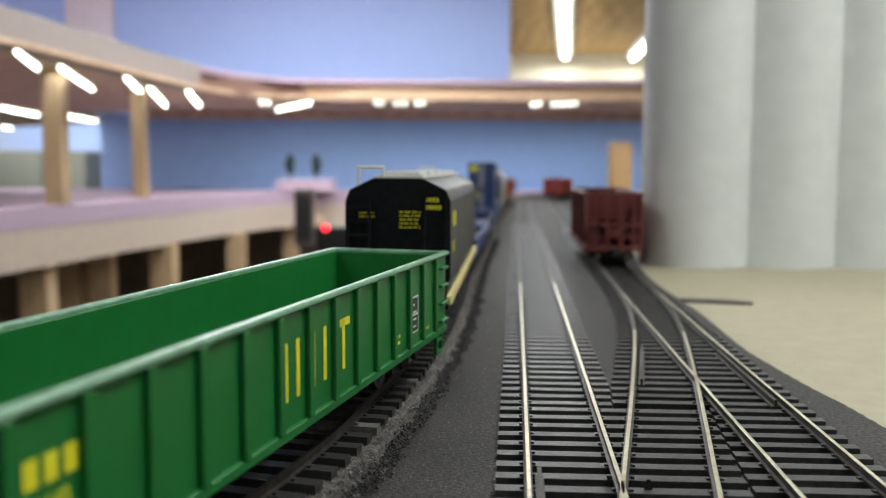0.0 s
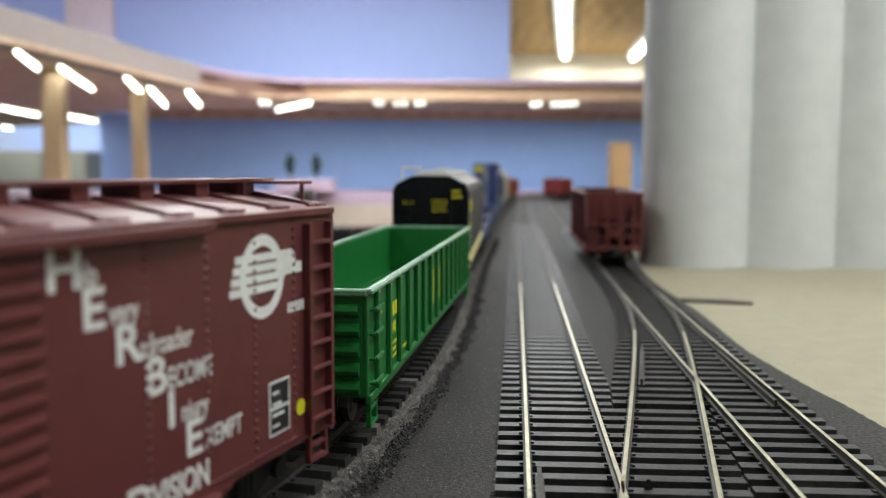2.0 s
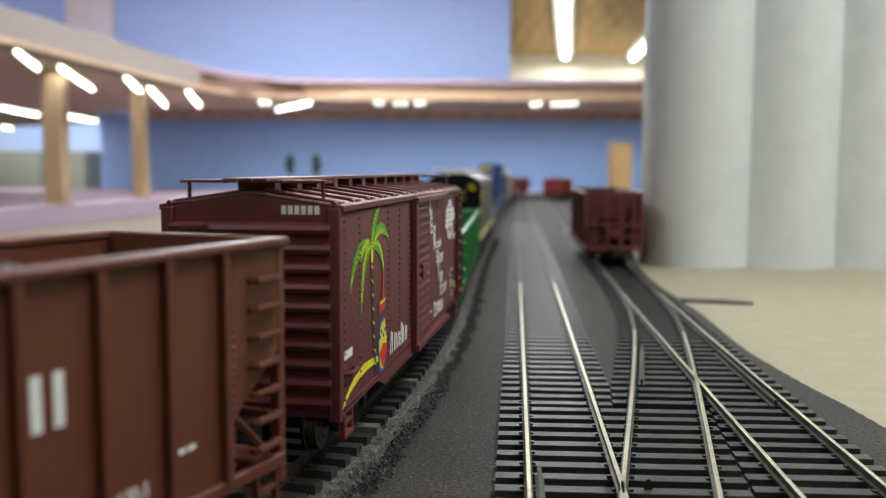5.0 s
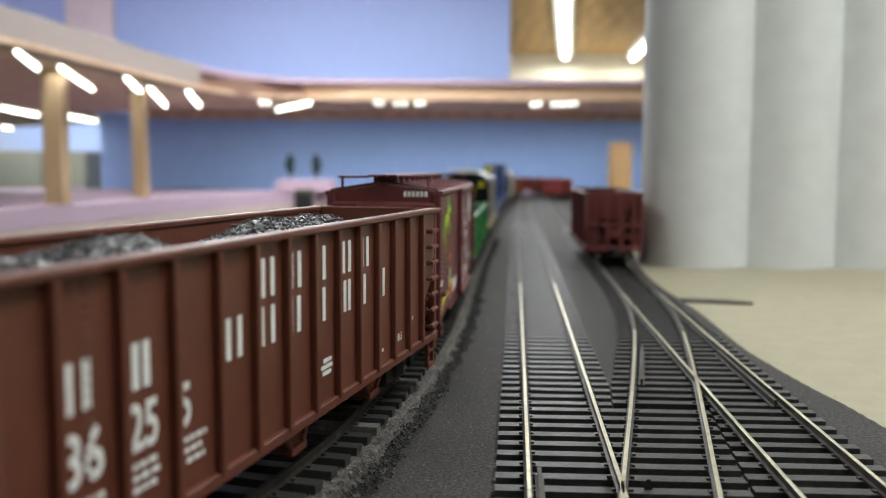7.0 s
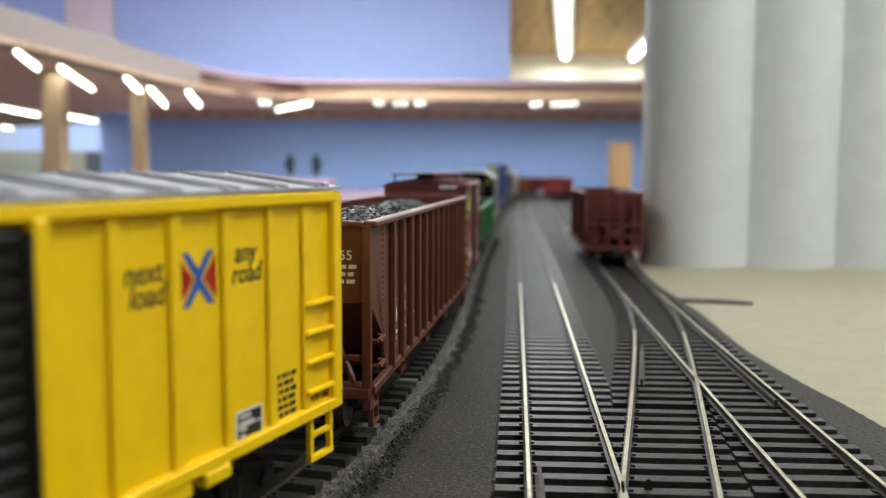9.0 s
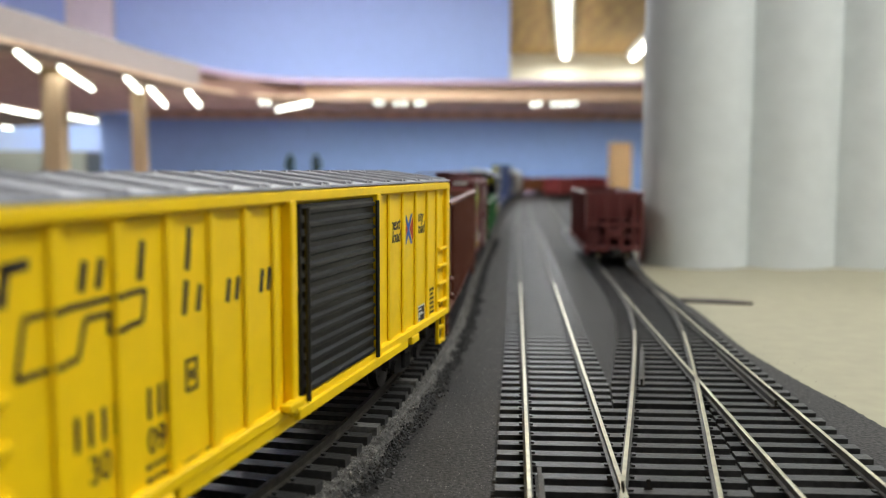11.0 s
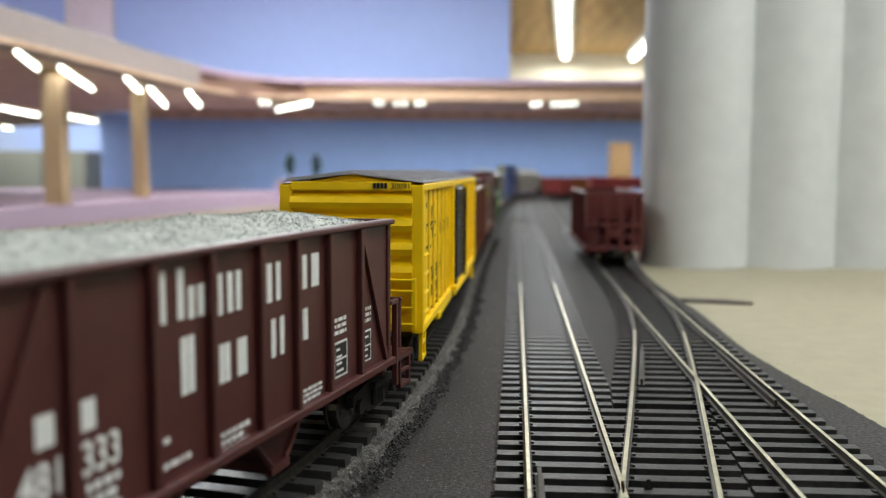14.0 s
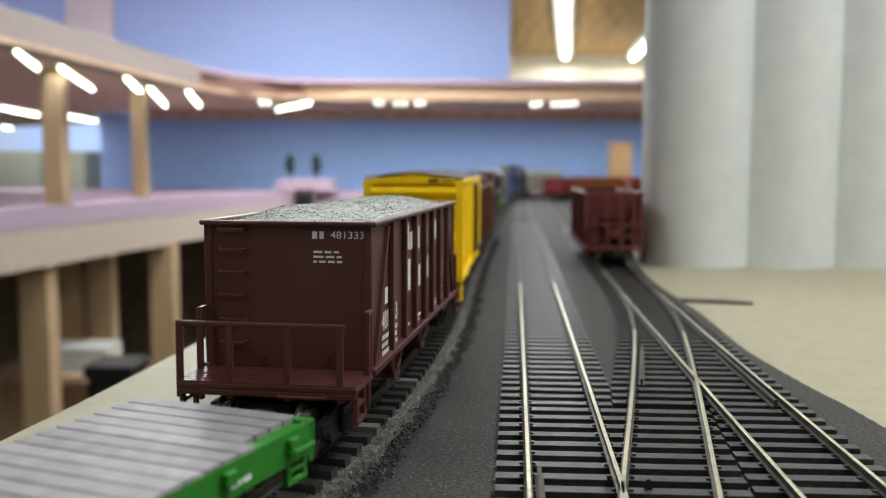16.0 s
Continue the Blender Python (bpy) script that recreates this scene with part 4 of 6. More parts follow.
        door = box_part("door", (*span(X + 0.1, X + 0.5), -8.4, 12.6, 10.0, 46.6), M_MAROON, car, bevel=0.2)
        for k in range(15):
            z = 12 + k * 2.35
            bm = bmesh.new()
            cyl(bm, (sx * (X + 0.45), -7.4, z), (sx * (X + 0.45), 12.2, z), 0.72, 6)
            part("door_rib", bm, M_MAROON, door)
        box_part("door_edge", (*span(X + 0.4, X + 1.5), -8.4, -7.2, 10, 46.6), M_MAROON, door)
        box_part("latch_bar", (*span(X + 0.4, X + 1.5), -1, 5, 26, 30), M_MAROON, door, bevel=0.2)
        box_part("door_track", (*span(X + 0.1, X + 2.2), -10.8, 42, 8.2, 10.0), M_MAROON, car, bevel=0.2)
        box_part("door_track", (*span(X + 0.1, X + 2.0), -10.8, 42, 46.7, 48.2), M_MAROON, car, bevel=0.2)
        box_part("door_post", (*span(X + 0.05, X + 1.6), -11.0, -8.8, 9.0, 48.0), M_MAROON, car, bevel=0.2)
    rivets(car, M_MAROON, X, (-76, -64.5, -38.4, -25.5, -13.2, 29.5, 42, 54, 65.5), 11, 47.4, 1.45, 0.42)
    rivets(car, M_MAROON, X, [-77 + 1.35 * k for k in range(49)] + [43 + 1.35 * k for k in range(20)], 10.8, 10.9, 1.3, 0.4)
    rivets(car, M_MAROON, X, [-77 + 1.35 * k for k in range(115)], 47.4, 47.5, 1.3, 0.4)
    x = X + 0.04
    # slogan in a stair of initials
    z = 42.0
    for big, small, y in (("H", "elp", 13.2), ("E", "very", 18.4), ("R", "ailroader", 23.6), ("B", "ECOME", 28.8), ("I", "njury", 33.0), ("E", "XEMPT", 36.6)):
        words(car, big, 5.0, y, z, x, M_WHITE, wide=1.15)
        words(car, small, 3.0, y + (3.0 if big == "I" else 4.6), z, x, M_WHITE, wide=0.7)
        z -= 5.1
    words(car, "D", 4.7, 24.9, 11.2, x, M_WHITE, wide=1.0)
    words(car, "IVISION", 3.7, 28.9, 11.4, x, M_WHITE, wide=0.75)
    # round emblem with wings, as plain shapes
    bm = bmesh.new()
    rings = []
    for r, dx in ((4.5, 0.05), (4.5, 0.08), (6.2, 0.08), (6.2, 0.05)):
        rings.append([bm.verts.new(Vector((x + dx, 56.2 + r * math.cos(k * math.tau / 28), 39.0 + r * 1.05 * math.sin(k * math.tau / 28))) / 1000) for k in range(28)])
    for a, b in ((0, 1), (1, 2), (2, 3), (3, 0)):
        for k in range(28):
            n = (k + 1) % 28
            bm.faces.new((rings[a][k], rings[b][k], rings[b][n], rings[a][n]))
    bmesh.ops.recalc_face_normals(bm, faces=bm.faces)
    part("emblem_ring", bm, M_WHITE, car, "white printed ring")
    bars(car, [(47.4 + 0.5 * k, 61.5 + 1.2 * k, 36.6 + 1.6 * k, 37.8 + 1.6 * k) for k in range(4)] + [(60, 68, 38.6, 40.4), (61, 66, 40.4, 42)], x, M_WHITE, "emblem_wing")
    bars(car, [(63.5 + 1.1 * k, 64.3 + 1.1 * k, 32.2, 33.9) for k in range(5)], x, M_WHITE, "printed_name")
    data_plate(car, x, 57.6, 63.8, 13.2, 22.0)
    bm = bmesh.new()
    cyl(bm, (X, 67.4, 15.8), (X + 0.12, 67.4, 15.8), 1.4, 12)
    part("yellow_dot", bm, M_YINK, car, "round yellow dot")
    fine_print(car, 18, 13.6, x, M_WHITE, 1, 3)
    # palm tree: trunk, fronds and an oddly shaped cup beneath it
    def patch(name, pts, mtl, lift=0.0):
        bm = bmesh.new()
        prism(bm, [(a - 1.7, b) for a, b in pts], x + lift, x + lift + 0.06, "x")
        part(name, bm, mtl, car)
    n = 9
    trunk = [(-52.8 + 3.1 * (1 - k / n) ** 1.5, 11.5 + k * 3.0) for k in range(n + 1)]
    patch("palm_trunk", [(a - 1.1, b) for a, b in trunk] + [(a + 1.1, b) for a, b in trunk[::-1]], M_KINK)
    for k in range(8):
        a, b = trunk[k + 1][0], 13.5 + 3 * k
        patch("trunk_ring", [(a - 0.9, b + 0.9), (a + 0.9, b), (a + 0.9, b + 0.55), (a - 0.9, b + 1.3)], M_YINK, 0.07)
    cx, cz = trunk[-1][0], trunk[-1][1] + 0.5
    for n_, (ty, tz, my, mz) in enumerate(((-70.6, 32, -65, 43), (-61.8, 26.4, -61, 40), (-44.8, 47.6, -52, 45), (-35.8, 39.2, -44.5, 46.2), (-41.8, 32.6, -44.6, 41), (-62.6, 37, -58.6, 42))):
        up, lo, mid = [], [], []
        for k in range(11):
            f = k / 10
            py = (1 - f) ** 2 * cx + 2 * f * (1 - f) * my + f * f * ty
            pz = (1 - f) ** 2 * cz + 2 * f * (1 - f) * mz + f * f * tz
            dy, dz = 2 * (1 - f) * (my - cx) + 2 * f * (ty - my), 2 * (1 - f) * (mz - cz) + 2 * f * (tz - mz)
            q = math.hypot(dy, dz)
            w = 1.2 * math.sin(math.pi * (0.1 + 0.88 * f)) + (0.3 if k % 2 else 0.0)
            up.append((py - dz / q * w, pz + dy / q * w))
            lo.append((py + dz / q * w, pz - dy / q * w))
            mid.append((py, pz))
        patch("palm_frond", up + lo[::-1], M_GINK, 0.02 + 0.01 * n_)
        for k in range(1, 10):
            (a, b), (c, d) = mid[k], (lo if n_ % 2 else up)[k - 1]
            c, d = (a + 0.75 * (c - a)), (b + 0.75 * (d - b))
            patch("frond_fleck", [(a - 0.25, b), (a + 0.25, b + 0.1), (c + 0.25, d + 0.1), (c - 0.25, d)], M_YINK, 0.11)
    patch("coconut", [(cx + 1.2 * math.cos(k * 0.63), cz - 1.6 + 1.5 * math.sin(k * 0.63)) for k in range(10)], M_YINK, 0.1)
    cup = [(-46.4, 12), (-43, 10.4), (-39.6, 13), (-38.6, 18.5), (-40.8, 23), (-44.8, 22.4), (-47.4, 18)]
    patch("cup_body", [(a - 0.3, b) for a, b in cup], M_BINK, 0.05)
    patch("cup_body", [(-43 + (a + 43) * 0.86, 17 + (b - 17) * 0.88) for a, b in cup], M_YINK, 0.12)
    patch("cup_base", [(-46.6, 15.4), (-43, 11.6), (-39.6, 14), (-39.2, 16.6), (-43, 17.2)], M_RINK, 0.19)
    bars(car, [(-48.1 + k * 1.6, -47.1 + k * 1.6, 18.6 + (k % 2), 19.4 + (k % 2)) for k in range(5)], x + 0.19, M_BINK, "cup_zigzag")
    patch("cup_lid", [(-46, 24.2), (-40.6, 24.8), (-39.8, 27.2), (-46.6, 26.8)], M_RINK, 0.05)
    patch("cup_lid", [(-45.4, 26.0), (-40.6, 26.4), (-40.4, 27.0), (-45.6, 26.7)], M_YINK, 0.12)
    patch("cup_straw", [(-43.8, 26.8), (-41.6, 26.8), (-41.9, 30), (-42.4, 33.6)], M_RINK, 0.12)
    patch("painted_sand", [(-77, 10.8), (-71, 13.0), (-64, 14.0), (-56, 14.4), (-47, 14.0), (-45.6, 15.0), (-52, 15.8), (-60, 16.2), (-68, 15.0), (-74, 12.8)], M_YINK)
    # the painted name as slanted plain strokes
    for k, (a, h) in enumerate(((-35, 5.2), (-30.8, 4.2), (-27, 3.8), (-23.4, 5.4), (-20.6, 4.0), (-18, 3.6))):
        patch("painted_name", [(a, 12.9), (a + 0.9, 12.9), (a + 1.9, 12.9 + h), (a + 1.0, 12.9 + h)], M_WHITE)
        if k not in (4,):
            patch("painted_name", [(a + 1.8, 12.9), (a + 2.6, 12.9), (a + 3.4, 12.9 + h * 0.9), (a + 2.6, 12.9 + h * 0.9)], M_WHITE)
    bars(car, [(-76.6, -70.6, 20, 21.6)], x, M_WHITE, "printed_bar")
    bars(car, [(6 + k * 1.25, 6.9 + k * 1.25, 47.2, 48.8) for k in range(6)], -L / 2 - 0.05, M_WHITE, "printed_bar", "end")
    return car, 158.9, 66.4


# ------------------------------------------------------------------ heaps of loose load
def heap(car, name, mtl, x, y0, y1, zbase, height, label, grain=0.9, specks=None, count=2600, level=False):
    bm = bmesh.new()
    nx, ny = 26, max(20, int((y1 - y0) / 1.6))
    grid = []
    for j in range(ny + 1):
        row = []
        for i in range(nx + 1):
            u, v = i / nx * 2 - 1, j / ny
            yy = y0 + (y1 - y0) * v
            if level:
                shape = (1 - abs(u) ** 2.6) * min(1, v * 5, (1 - v) * 5) ** 0.6
            else:
                shape = (1 - abs(u) ** 2.2) * (math.sin(math.pi * min(1, max(0, v))) ** 0.55)
            z = zbase + height * shape * (0.8 + 0.35 * noise.noise(Vector((u * 1.3, yy / 22, 3)))) + (0.16 if level else 0.7) * noise.noise(Vector((u * 9, yy / 2.2, 7))) * min(1, shape * 3)
            row.append(bm.verts.new((u * x / 1000, yy / 1000, z / 1000)))
        grid.append(row)
    for j in range(ny):
        for i in range(nx):
            bm.faces.new((grid[j][i], grid[j][i + 1], grid[j + 1][i + 1], grid[j + 1][i]))
    pts = [(random.choice(random.choice(grid))).co.copy() for _ in range(count)]
    ob = part(name, bm, mtl, car, label)
    bm = bmesh.new()
    for c in pts:
        r = random.uniform(0.4, 1.0) * grain
        m = Matrix.Translation(c + Vector((random.uniform(-1, 1), random.uniform(-1, 1), 0.1)) / 1000) @ Euler((random.random() * 6, random.random() * 6, random.random() * 6)).to_matrix().to_4x4()
        vs = [bm.verts.new(m @ (Vector(q) * r * random.uniform(0.6, 1.2) / 1000)) for q in ((1, 0, 0), (-1, 0, 0), (0, 1, 0), (0, -1, 0), (0, 0, 1), (0, 0, -1))]
        for a, b, c2 in ((0, 2, 4), (2, 1, 4), (1, 3, 4), (3, 0, 4), (2, 0, 5), (1, 2, 5), (3, 1, 5), (0, 3, 5)):
            bm.faces.new((vs[a], vs[b], vs[c2]))
    tagged(part("loose_" + name, bm, mtl, ob), kind="stuff")
    if specks:
        bm = bmesh.new()
        for c in pts[:count // 30]:
            r = random.uniform(0.14, 0.32)
            vs = [bm.verts.new(c + Vector((q[0], q[1], q[2] + 0.8)) * r / 1000) for q in ((1, 0.3, 0), (-1, 0, 0), (0, 1, 0.2), (0, -1, 0), (0, 0, 1))]
            for a, b, c2 in ((0, 2, 4), (2, 1, 4), (1, 3, 4), (3, 0, 4)):
                bm.faces.new((vs[a], vs[b], vs[c2]))
        tagged(part("dark_" + name, bm, specks, ob), kind="stuff")
    return ob


# ------------------------------------------------------------------ brown open hopper with coal
def hopper_bays(car, mtl, W, ys, z0=4.5, z1=13.5, half=11):
    X = W / 2 - 2.5
    for y in ys:
        bm = bmesh.new()
        prism(bm, [(y - half, z1), (y + half, z1), (y + 2.6, z0 + 1.5), (y + 2.6, z0), (y - 2.6, z0), (y - 2.6, z0 + 1.5)], -X, X, "x")
        part("hopper_bay", bm, mtl, car)
        for sx in (1, -1):
            bm = bmesh.new()
            bx(bm, min(sx * X, sx * (X + 1)), max(sx * X, sx * (X + 1)), y - 3.2, y + 3.2, z0 - 0.2, z0 + 1.2)
            cyl(bm, (sx * (X + 0.4), y - half + 1, z1), (sx * (X + 0.4), y - 2.6, z0 + 1.2), 0.6, 6)
            cyl(bm, (sx * (X + 0.4), y + half - 1, z1), (sx * (X + 0.4), y + 2.6, z0 + 1.2), 0.6, 6)
            part("bay_brace", bm, mtl, car)


def brown_hopper(name="hopper_car", label="oxide brown open model hopper car heaped with coal", lettered=True, L=172.4, mtl=None, load=True, group="cars of the train", front=-112.3):
    mtl = mtl or M_BROWN
    W, ZT_ = 34.0, 44.2
    X = W / 2
    car = thing(name, label, "train car", group)
    for sx in (1, -1):
        bm = bmesh.new()
        prism(bm, [(-L / 2, 28.2), (-L / 2 + 14.5, 18.0), (-L / 2 + 15.5, 11.5), (L / 2 - 15.5, 11.5), (L / 2 - 14.5, 18.0), (L / 2, 28.2), (L / 2, ZT_), (-L / 2, ZT_)], min(sx * (X - 0.9), sx * X), max(sx * (X - 0.9), sx * X), "x")
        bmesh.ops.triangulate(bm, faces=[f for f in bm.faces if len(f.verts) > 4])
        part("side_wall", bm, mtl, car)
        a, b = sx * (X - 1.3), sx * (X + 1.5)
        box_part("top_chord", (min(a, b), max(a, b), -L / 2 - 0.8, L / 2 + 0.8, ZT_ - 0.4, ZT_ + 0.9), mtl, car, bevel=0.3)
        a, b = sx * (X - 0.6), sx * (X + 0.9)
        box_part("side_sill", (min(a, b), max(a, b), -L / 2, L / 2, 9.6, 11.6), mtl, car, bevel=0.25)
    ys = [2.7 + 11.5 * k for k in range(-6, 7)] if lettered else [-L / 2 + 15.5 + k * (L - 31) / 12 for k in range(13)]
    posts(car, mtl, W, ys, 11.0, ZT_ - 0.3, 1.5, 1.3)
    for e in (1, -1):
        def ye(a, b):
            return min(e * a, e * b), max(e * a, e * b)
        back = 0 if lettered else 9
        box_part("end_panel", (-X + 0.9, X - 0.9, *ye(L / 2 - 1 - back, L / 2 - back), 28.5, ZT_), mtl, car)
        if not lettered:
            for x in (-12, -4.2, 4.2, 12):
                box_part("end_post", (x - 1.1, x + 1.1, *ye(L / 2 - 1, L / 2 + 0.6), 11, ZT_ - 0.4), mtl, car, bevel=0.2)
            box_part("end_beam", (-X + 1, X - 1, *ye(L / 2 - 0.8, L / 2 + 0.9), 24, 26), mtl, car, bevel=0.2)
            box_part("number_board", (-5, 5, *ye(L / 2 + 0.7, L / 2 + 1.2), 18.5, 22), mtl, car, bevel=0.2)
        box_part("end_chord", (-X + 1.3, X - 1.3, *ye(L / 2 - 1, L / 2 + 1.2), ZT_ - 0.4, ZT_ + 0.85), mtl, car, bevel=0.3)
        bm = bmesh.new()
        prism(bm, [(e * (L / 2 - 1), 28.5), (e * (L / 2), 28.5), (e * (L / 2 - 26), 10.5), (e * (L / 2 - 28), 10.5)], -X + 0.9, X - 0.9, "x")
        part("slope_sheet", bm, mtl, car)
        for sx in (1, -1):
            a, b = sx * (X - 1.6), sx * (X + 0.2)
            box_part("corner_post", (min(a, b), max(a, b), *ye(L / 2 - 0.8, L / 2 + 1.0), 6.5, ZT_), mtl, car, bevel=0.2)
            bm = bmesh.new()
            cyl(bm, (sx * (X - 3), e * (L / 2), 11), (sx * 5, e * (L / 2 - 8), 26), 0.7, 6)
            part("end_brace", bm, mtl, car)
        box_part("end_sill", (-X, X, *ye(L / 2 - 5, L / 2 + 1.2), 8.8, 11.2), mtl, car, bevel=0.3)
        box_part("end_beam", (-X + 2, X - 2, *ye(L / 2 - 0.6, L / 2 + 0.6), 16.6, 17.8), mtl, car, bevel=0.2)
        rungs(car, mtl, X, min(e * (L / 2 - 8), e * (L / 2 - 2)), max(e * (L / 2 - 8), e * (L / 2 - 2)), (15.2, 20.4) if lettered and e < 0 else (14, 18.2, 22.4, 26.6, 30.8, 35, 39.2), 1.2, 0.55)
        rungs(car, mtl, e * L / 2, -X + 2, -X + 9, (15, 20, 25), 1.6, 0.42, face="end")
        stirrup(car, mtl, X - 0.3, e * (L / 2 - 4), 2.6, 10, 6)
        coupler(car, e * L / 2, e)
        truck(car, e * (L / 2 - 20), lettered)
    box_part("centre_sill", (-4, 4, -L / 2 + 2, L / 2 - 2, 6.5, 9.6), M_BLACK, car)
    box_part("hold_floor", (-X + 0.9, X - 0.9, -L / 2 + 24, L / 2 - 24, 10.2, 11.2), mtl, car)
    hopper_bays(car, mtl, W, (-L / 4 + 2, 0, L / 4 - 2))
    rivets(car, mtl, X, [(a + b) / 2 for a, b in zip(ys, ys[1:])][:1] + [-L / 2 + 12, L / 2 - 12], 13, 43)
    if load:
        box_part("load_bed", (-X + 1, X - 1, -L / 2 + 1.2, L / 2 - 1.2, 33, 38.0), M_COAL, car, "coal filling the hold")
        heap(car, "coal", M_COAL, X - 1.4, -L / 2 + 8, -8, 36.2, 10.0, "heap of glossy black coal", 0.5, None, 4500)
        heap(car, "coal", M_COAL, X - 1.4, -10, L / 2 - 20, 36.2, 10.6, "heap of glossy black coal", 0.5, None, 4500)
    if lettered:
        x = X + 0.04
        t = 1.5
        rows = (((-17.6, -12.6, 2), (-6.8, -2.0, 2), (8.4, 8.4, 1), (17.6, 22.4, 2), (28.2, 33, 2)), 34.9, 41.2), \
               (((-29, -24, 2), (-18, -12.6, 2), (-7, -2.4, 2), (8.2, 8.2, 1), (18.2, 22.2, 2), (30.4, 30.4, 1), (39, 43.6, 2)), 27.1, 33.4)
        for letters, z0, z1 in rows:
            for y0, y1, kind in letters:
                bars(car, strokes(y0, y1, z0, z1, kind, t), x, M_WHITE, "printed_name")
        for y0, y1 in ((-64.6, -60), (-52.2, -48.4)):
            bars(car, strokes(y0, y1, 28.4, 34.2, 2, t), x, M_WHITE, "printed_name")
        words(car, "36", 6.2, -65.2, 20.2, x, M_WHITE, wide=0.85)
        words(car, "25", 6.0, -53.2, 20.8, x, M_WHITE, wide=0.8)
        words(car, "5", 6.0, -42.0, 20.9, x, M_WHITE, wide=0.8)
        fine_print(car, -64, 17.4, x, M_WHITE, 3, 6)
        fine_print(car, -53, 18.4, x, M_WHITE, 3, 6.4)
        fine_print(car, -41.8, 18.4, x, M_WHITE, 3, 6.8)
        fine_print(car, 39.6, 14.4, x, M_WHITE, 1, 4)
        words(car, "H-90-5", 2.0, 50.2, 14.6, x, M_WHITE, wide=0.8)
        fine_print(car, 62, 18.0, x, M_WHITE, 1, 5)
        bars(car, [(7.2, 11.4, 16.6, 17.4), (6.6, 12.0, 17.8, 18.6), (7.6, 11.8, 19.0, 19.8)], x, M_WHITE, "emblem")
        ye = -L / 2 - 0.02
        bars(car, [(6.4, 7.3, 39.6, 41.2), (8.2, 9.1, 39.6, 41.2)], ye, M_WHITE, "printed_bar", "end")
        words(car, "36255", 2.0, 6.4, 37.2, ye, M_WHITE, "end")
        fine_print(car, 5.6, 35.4, ye, M_WHITE, 3, 8.6, "end", 0.8, 1.5)
    return car, L, front


# ------------------------------------------------------------------ yellow boxcar
def yellow_boxcar():
    L, W, ZE = 186.0, 34.6, 51.5
    X = W / 2
    car = thing("box_car", "bright yellow model boxcar with a black door and pale grey roof", "train car", "cars of the train")
    bm = bmesh.new()
    prism(bm, [(-X, 14.4), (X, 14.4), (X, ZE), (0, ZE + 2.6), (-X, ZE)], -L / 2, L / 2)
    part("body", bm, M_YELLOW, car, bevel=0.25)
    for sx in (1, -1):
        def span(a, b):
            return min(sx * a, sx * b), max(sx * a, sx * b)
        bm = bmesh.new()
        prism(bm, [(0, ZE + 2.7), (sx * (X + 1.2), ZE + 0.5), (sx * (X + 1.2), ZE + 0.9), (0, ZE + 3.2)], -L / 2 - 1.4, L / 2 + 1.4)
        part("roof", bm, M_SILVER, car, "pale grey galvanised roof sheet")
        for k in range(15):
            y = -L / 2 + 4 + k * (L - 8) / 14
            for o in (-1.5, 1.5):
                bm = bmesh.new()
                prism(bm, [(sx * 0.5, ZE + 3.0), (sx * (X + 0.6), ZE + 0.9), (sx * (X + 0.6), ZE + 1.45), (sx * 0.5, ZE + 3.65)], y + o - 0.5, y + o + 0.5)
                part("roof_rib", bm, M_SILVER, car)
        bm = bmesh.new()
        prism(bm, [(sx * (X - 0.2), ZE - 2.0), (sx * (X + 1.3), ZE - 1.6), (sx * (X + 1.3), ZE + 0.2), (sx * (X - 0.2), ZE + 0.3)], -L / 2, L / 2)
        part("top_sill", bm, M_YELLOW, car, bevel=0.2)
        box_part("side_sill", (*span(X - 0.4, X + 1.3), -L / 2, L / 2, 13.8, 15.8), M_YELLOW, car, bevel=0.25)
        box_part("drop_sill", (*span(X - 0.4, X + 1.0), -L / 2 + 40, L / 2 - 40, 11.6, 13.9), M_YELLOW, car, bevel=0.2)
        POSTS_Y = ys = [-85.8, -75, -64, -53, -42, -31.5, -21.5, 40, 51, 62.2, 73.4, 83.5]
        for y in ys:
            box_part("side_post", (*span(X - 0.05, X + 0.65), y - 1.2, y + 1.2, 15.6, ZE - 1.6), M_YELLOW, car, bevel=0.5)
        door = box_part("door", (*span(X + 0.05, X + 0.9), -12.6, 26.8, 14.6, 49.4), M_BLACK, car, "black ribbed sliding door", 0.2)
        for k in range(14):
            z = 16.6 + k * 2.42
            bm = bmesh.new()
            prism(bm, [(sx * (X + 0.85), z - 0.75), (sx * (X + 1.6), z - 0.3), (sx * (X + 1.6), z + 0.3), (sx * (X + 0.85), z + 0.75)], -11.5, 25.8)
            part("door_rib", bm, M_BLACK, door)
        for y in (-12.0, 26.2):
            bm = bmesh.new()
            cyl(bm, (sx * (X + 2.0), y, 14.8), (sx * (X + 2.0), y, 48.8), 0.5, 6)
            part("lock_rod", bm, M_BLACK, door)
        box_part("door_track", (*span(X + 0.05, X + 2.0), -16, 44, 12.4, 14.4), M_YELLOW, car, bevel=0.2)
        for y in (-17, 28.4):
            box_part("door_post", (*span(X - 0.05, X + 1.8), y - 1.2, y + 1.2, 13.6, ZE - 1.4), M_YELLOW, car, bevel=0.25)
        box_part("tie_down", (*span(X + 1.0, X + 3.0), -22, -16, 15.2, 16.6), M_YELLOW, car, bevel=0.2)
        for y in (-58, 58):
            box_part("jacking_pad", (*span(X - 0.6, X + 1.6), y - 3, y + 3, 11.8, 13.9), M_YELLOW, car, bevel=0.3)
    for e in (1, -1):
        def ye(a, b):
            return min(e * a, e * b), max(e * a, e * b)
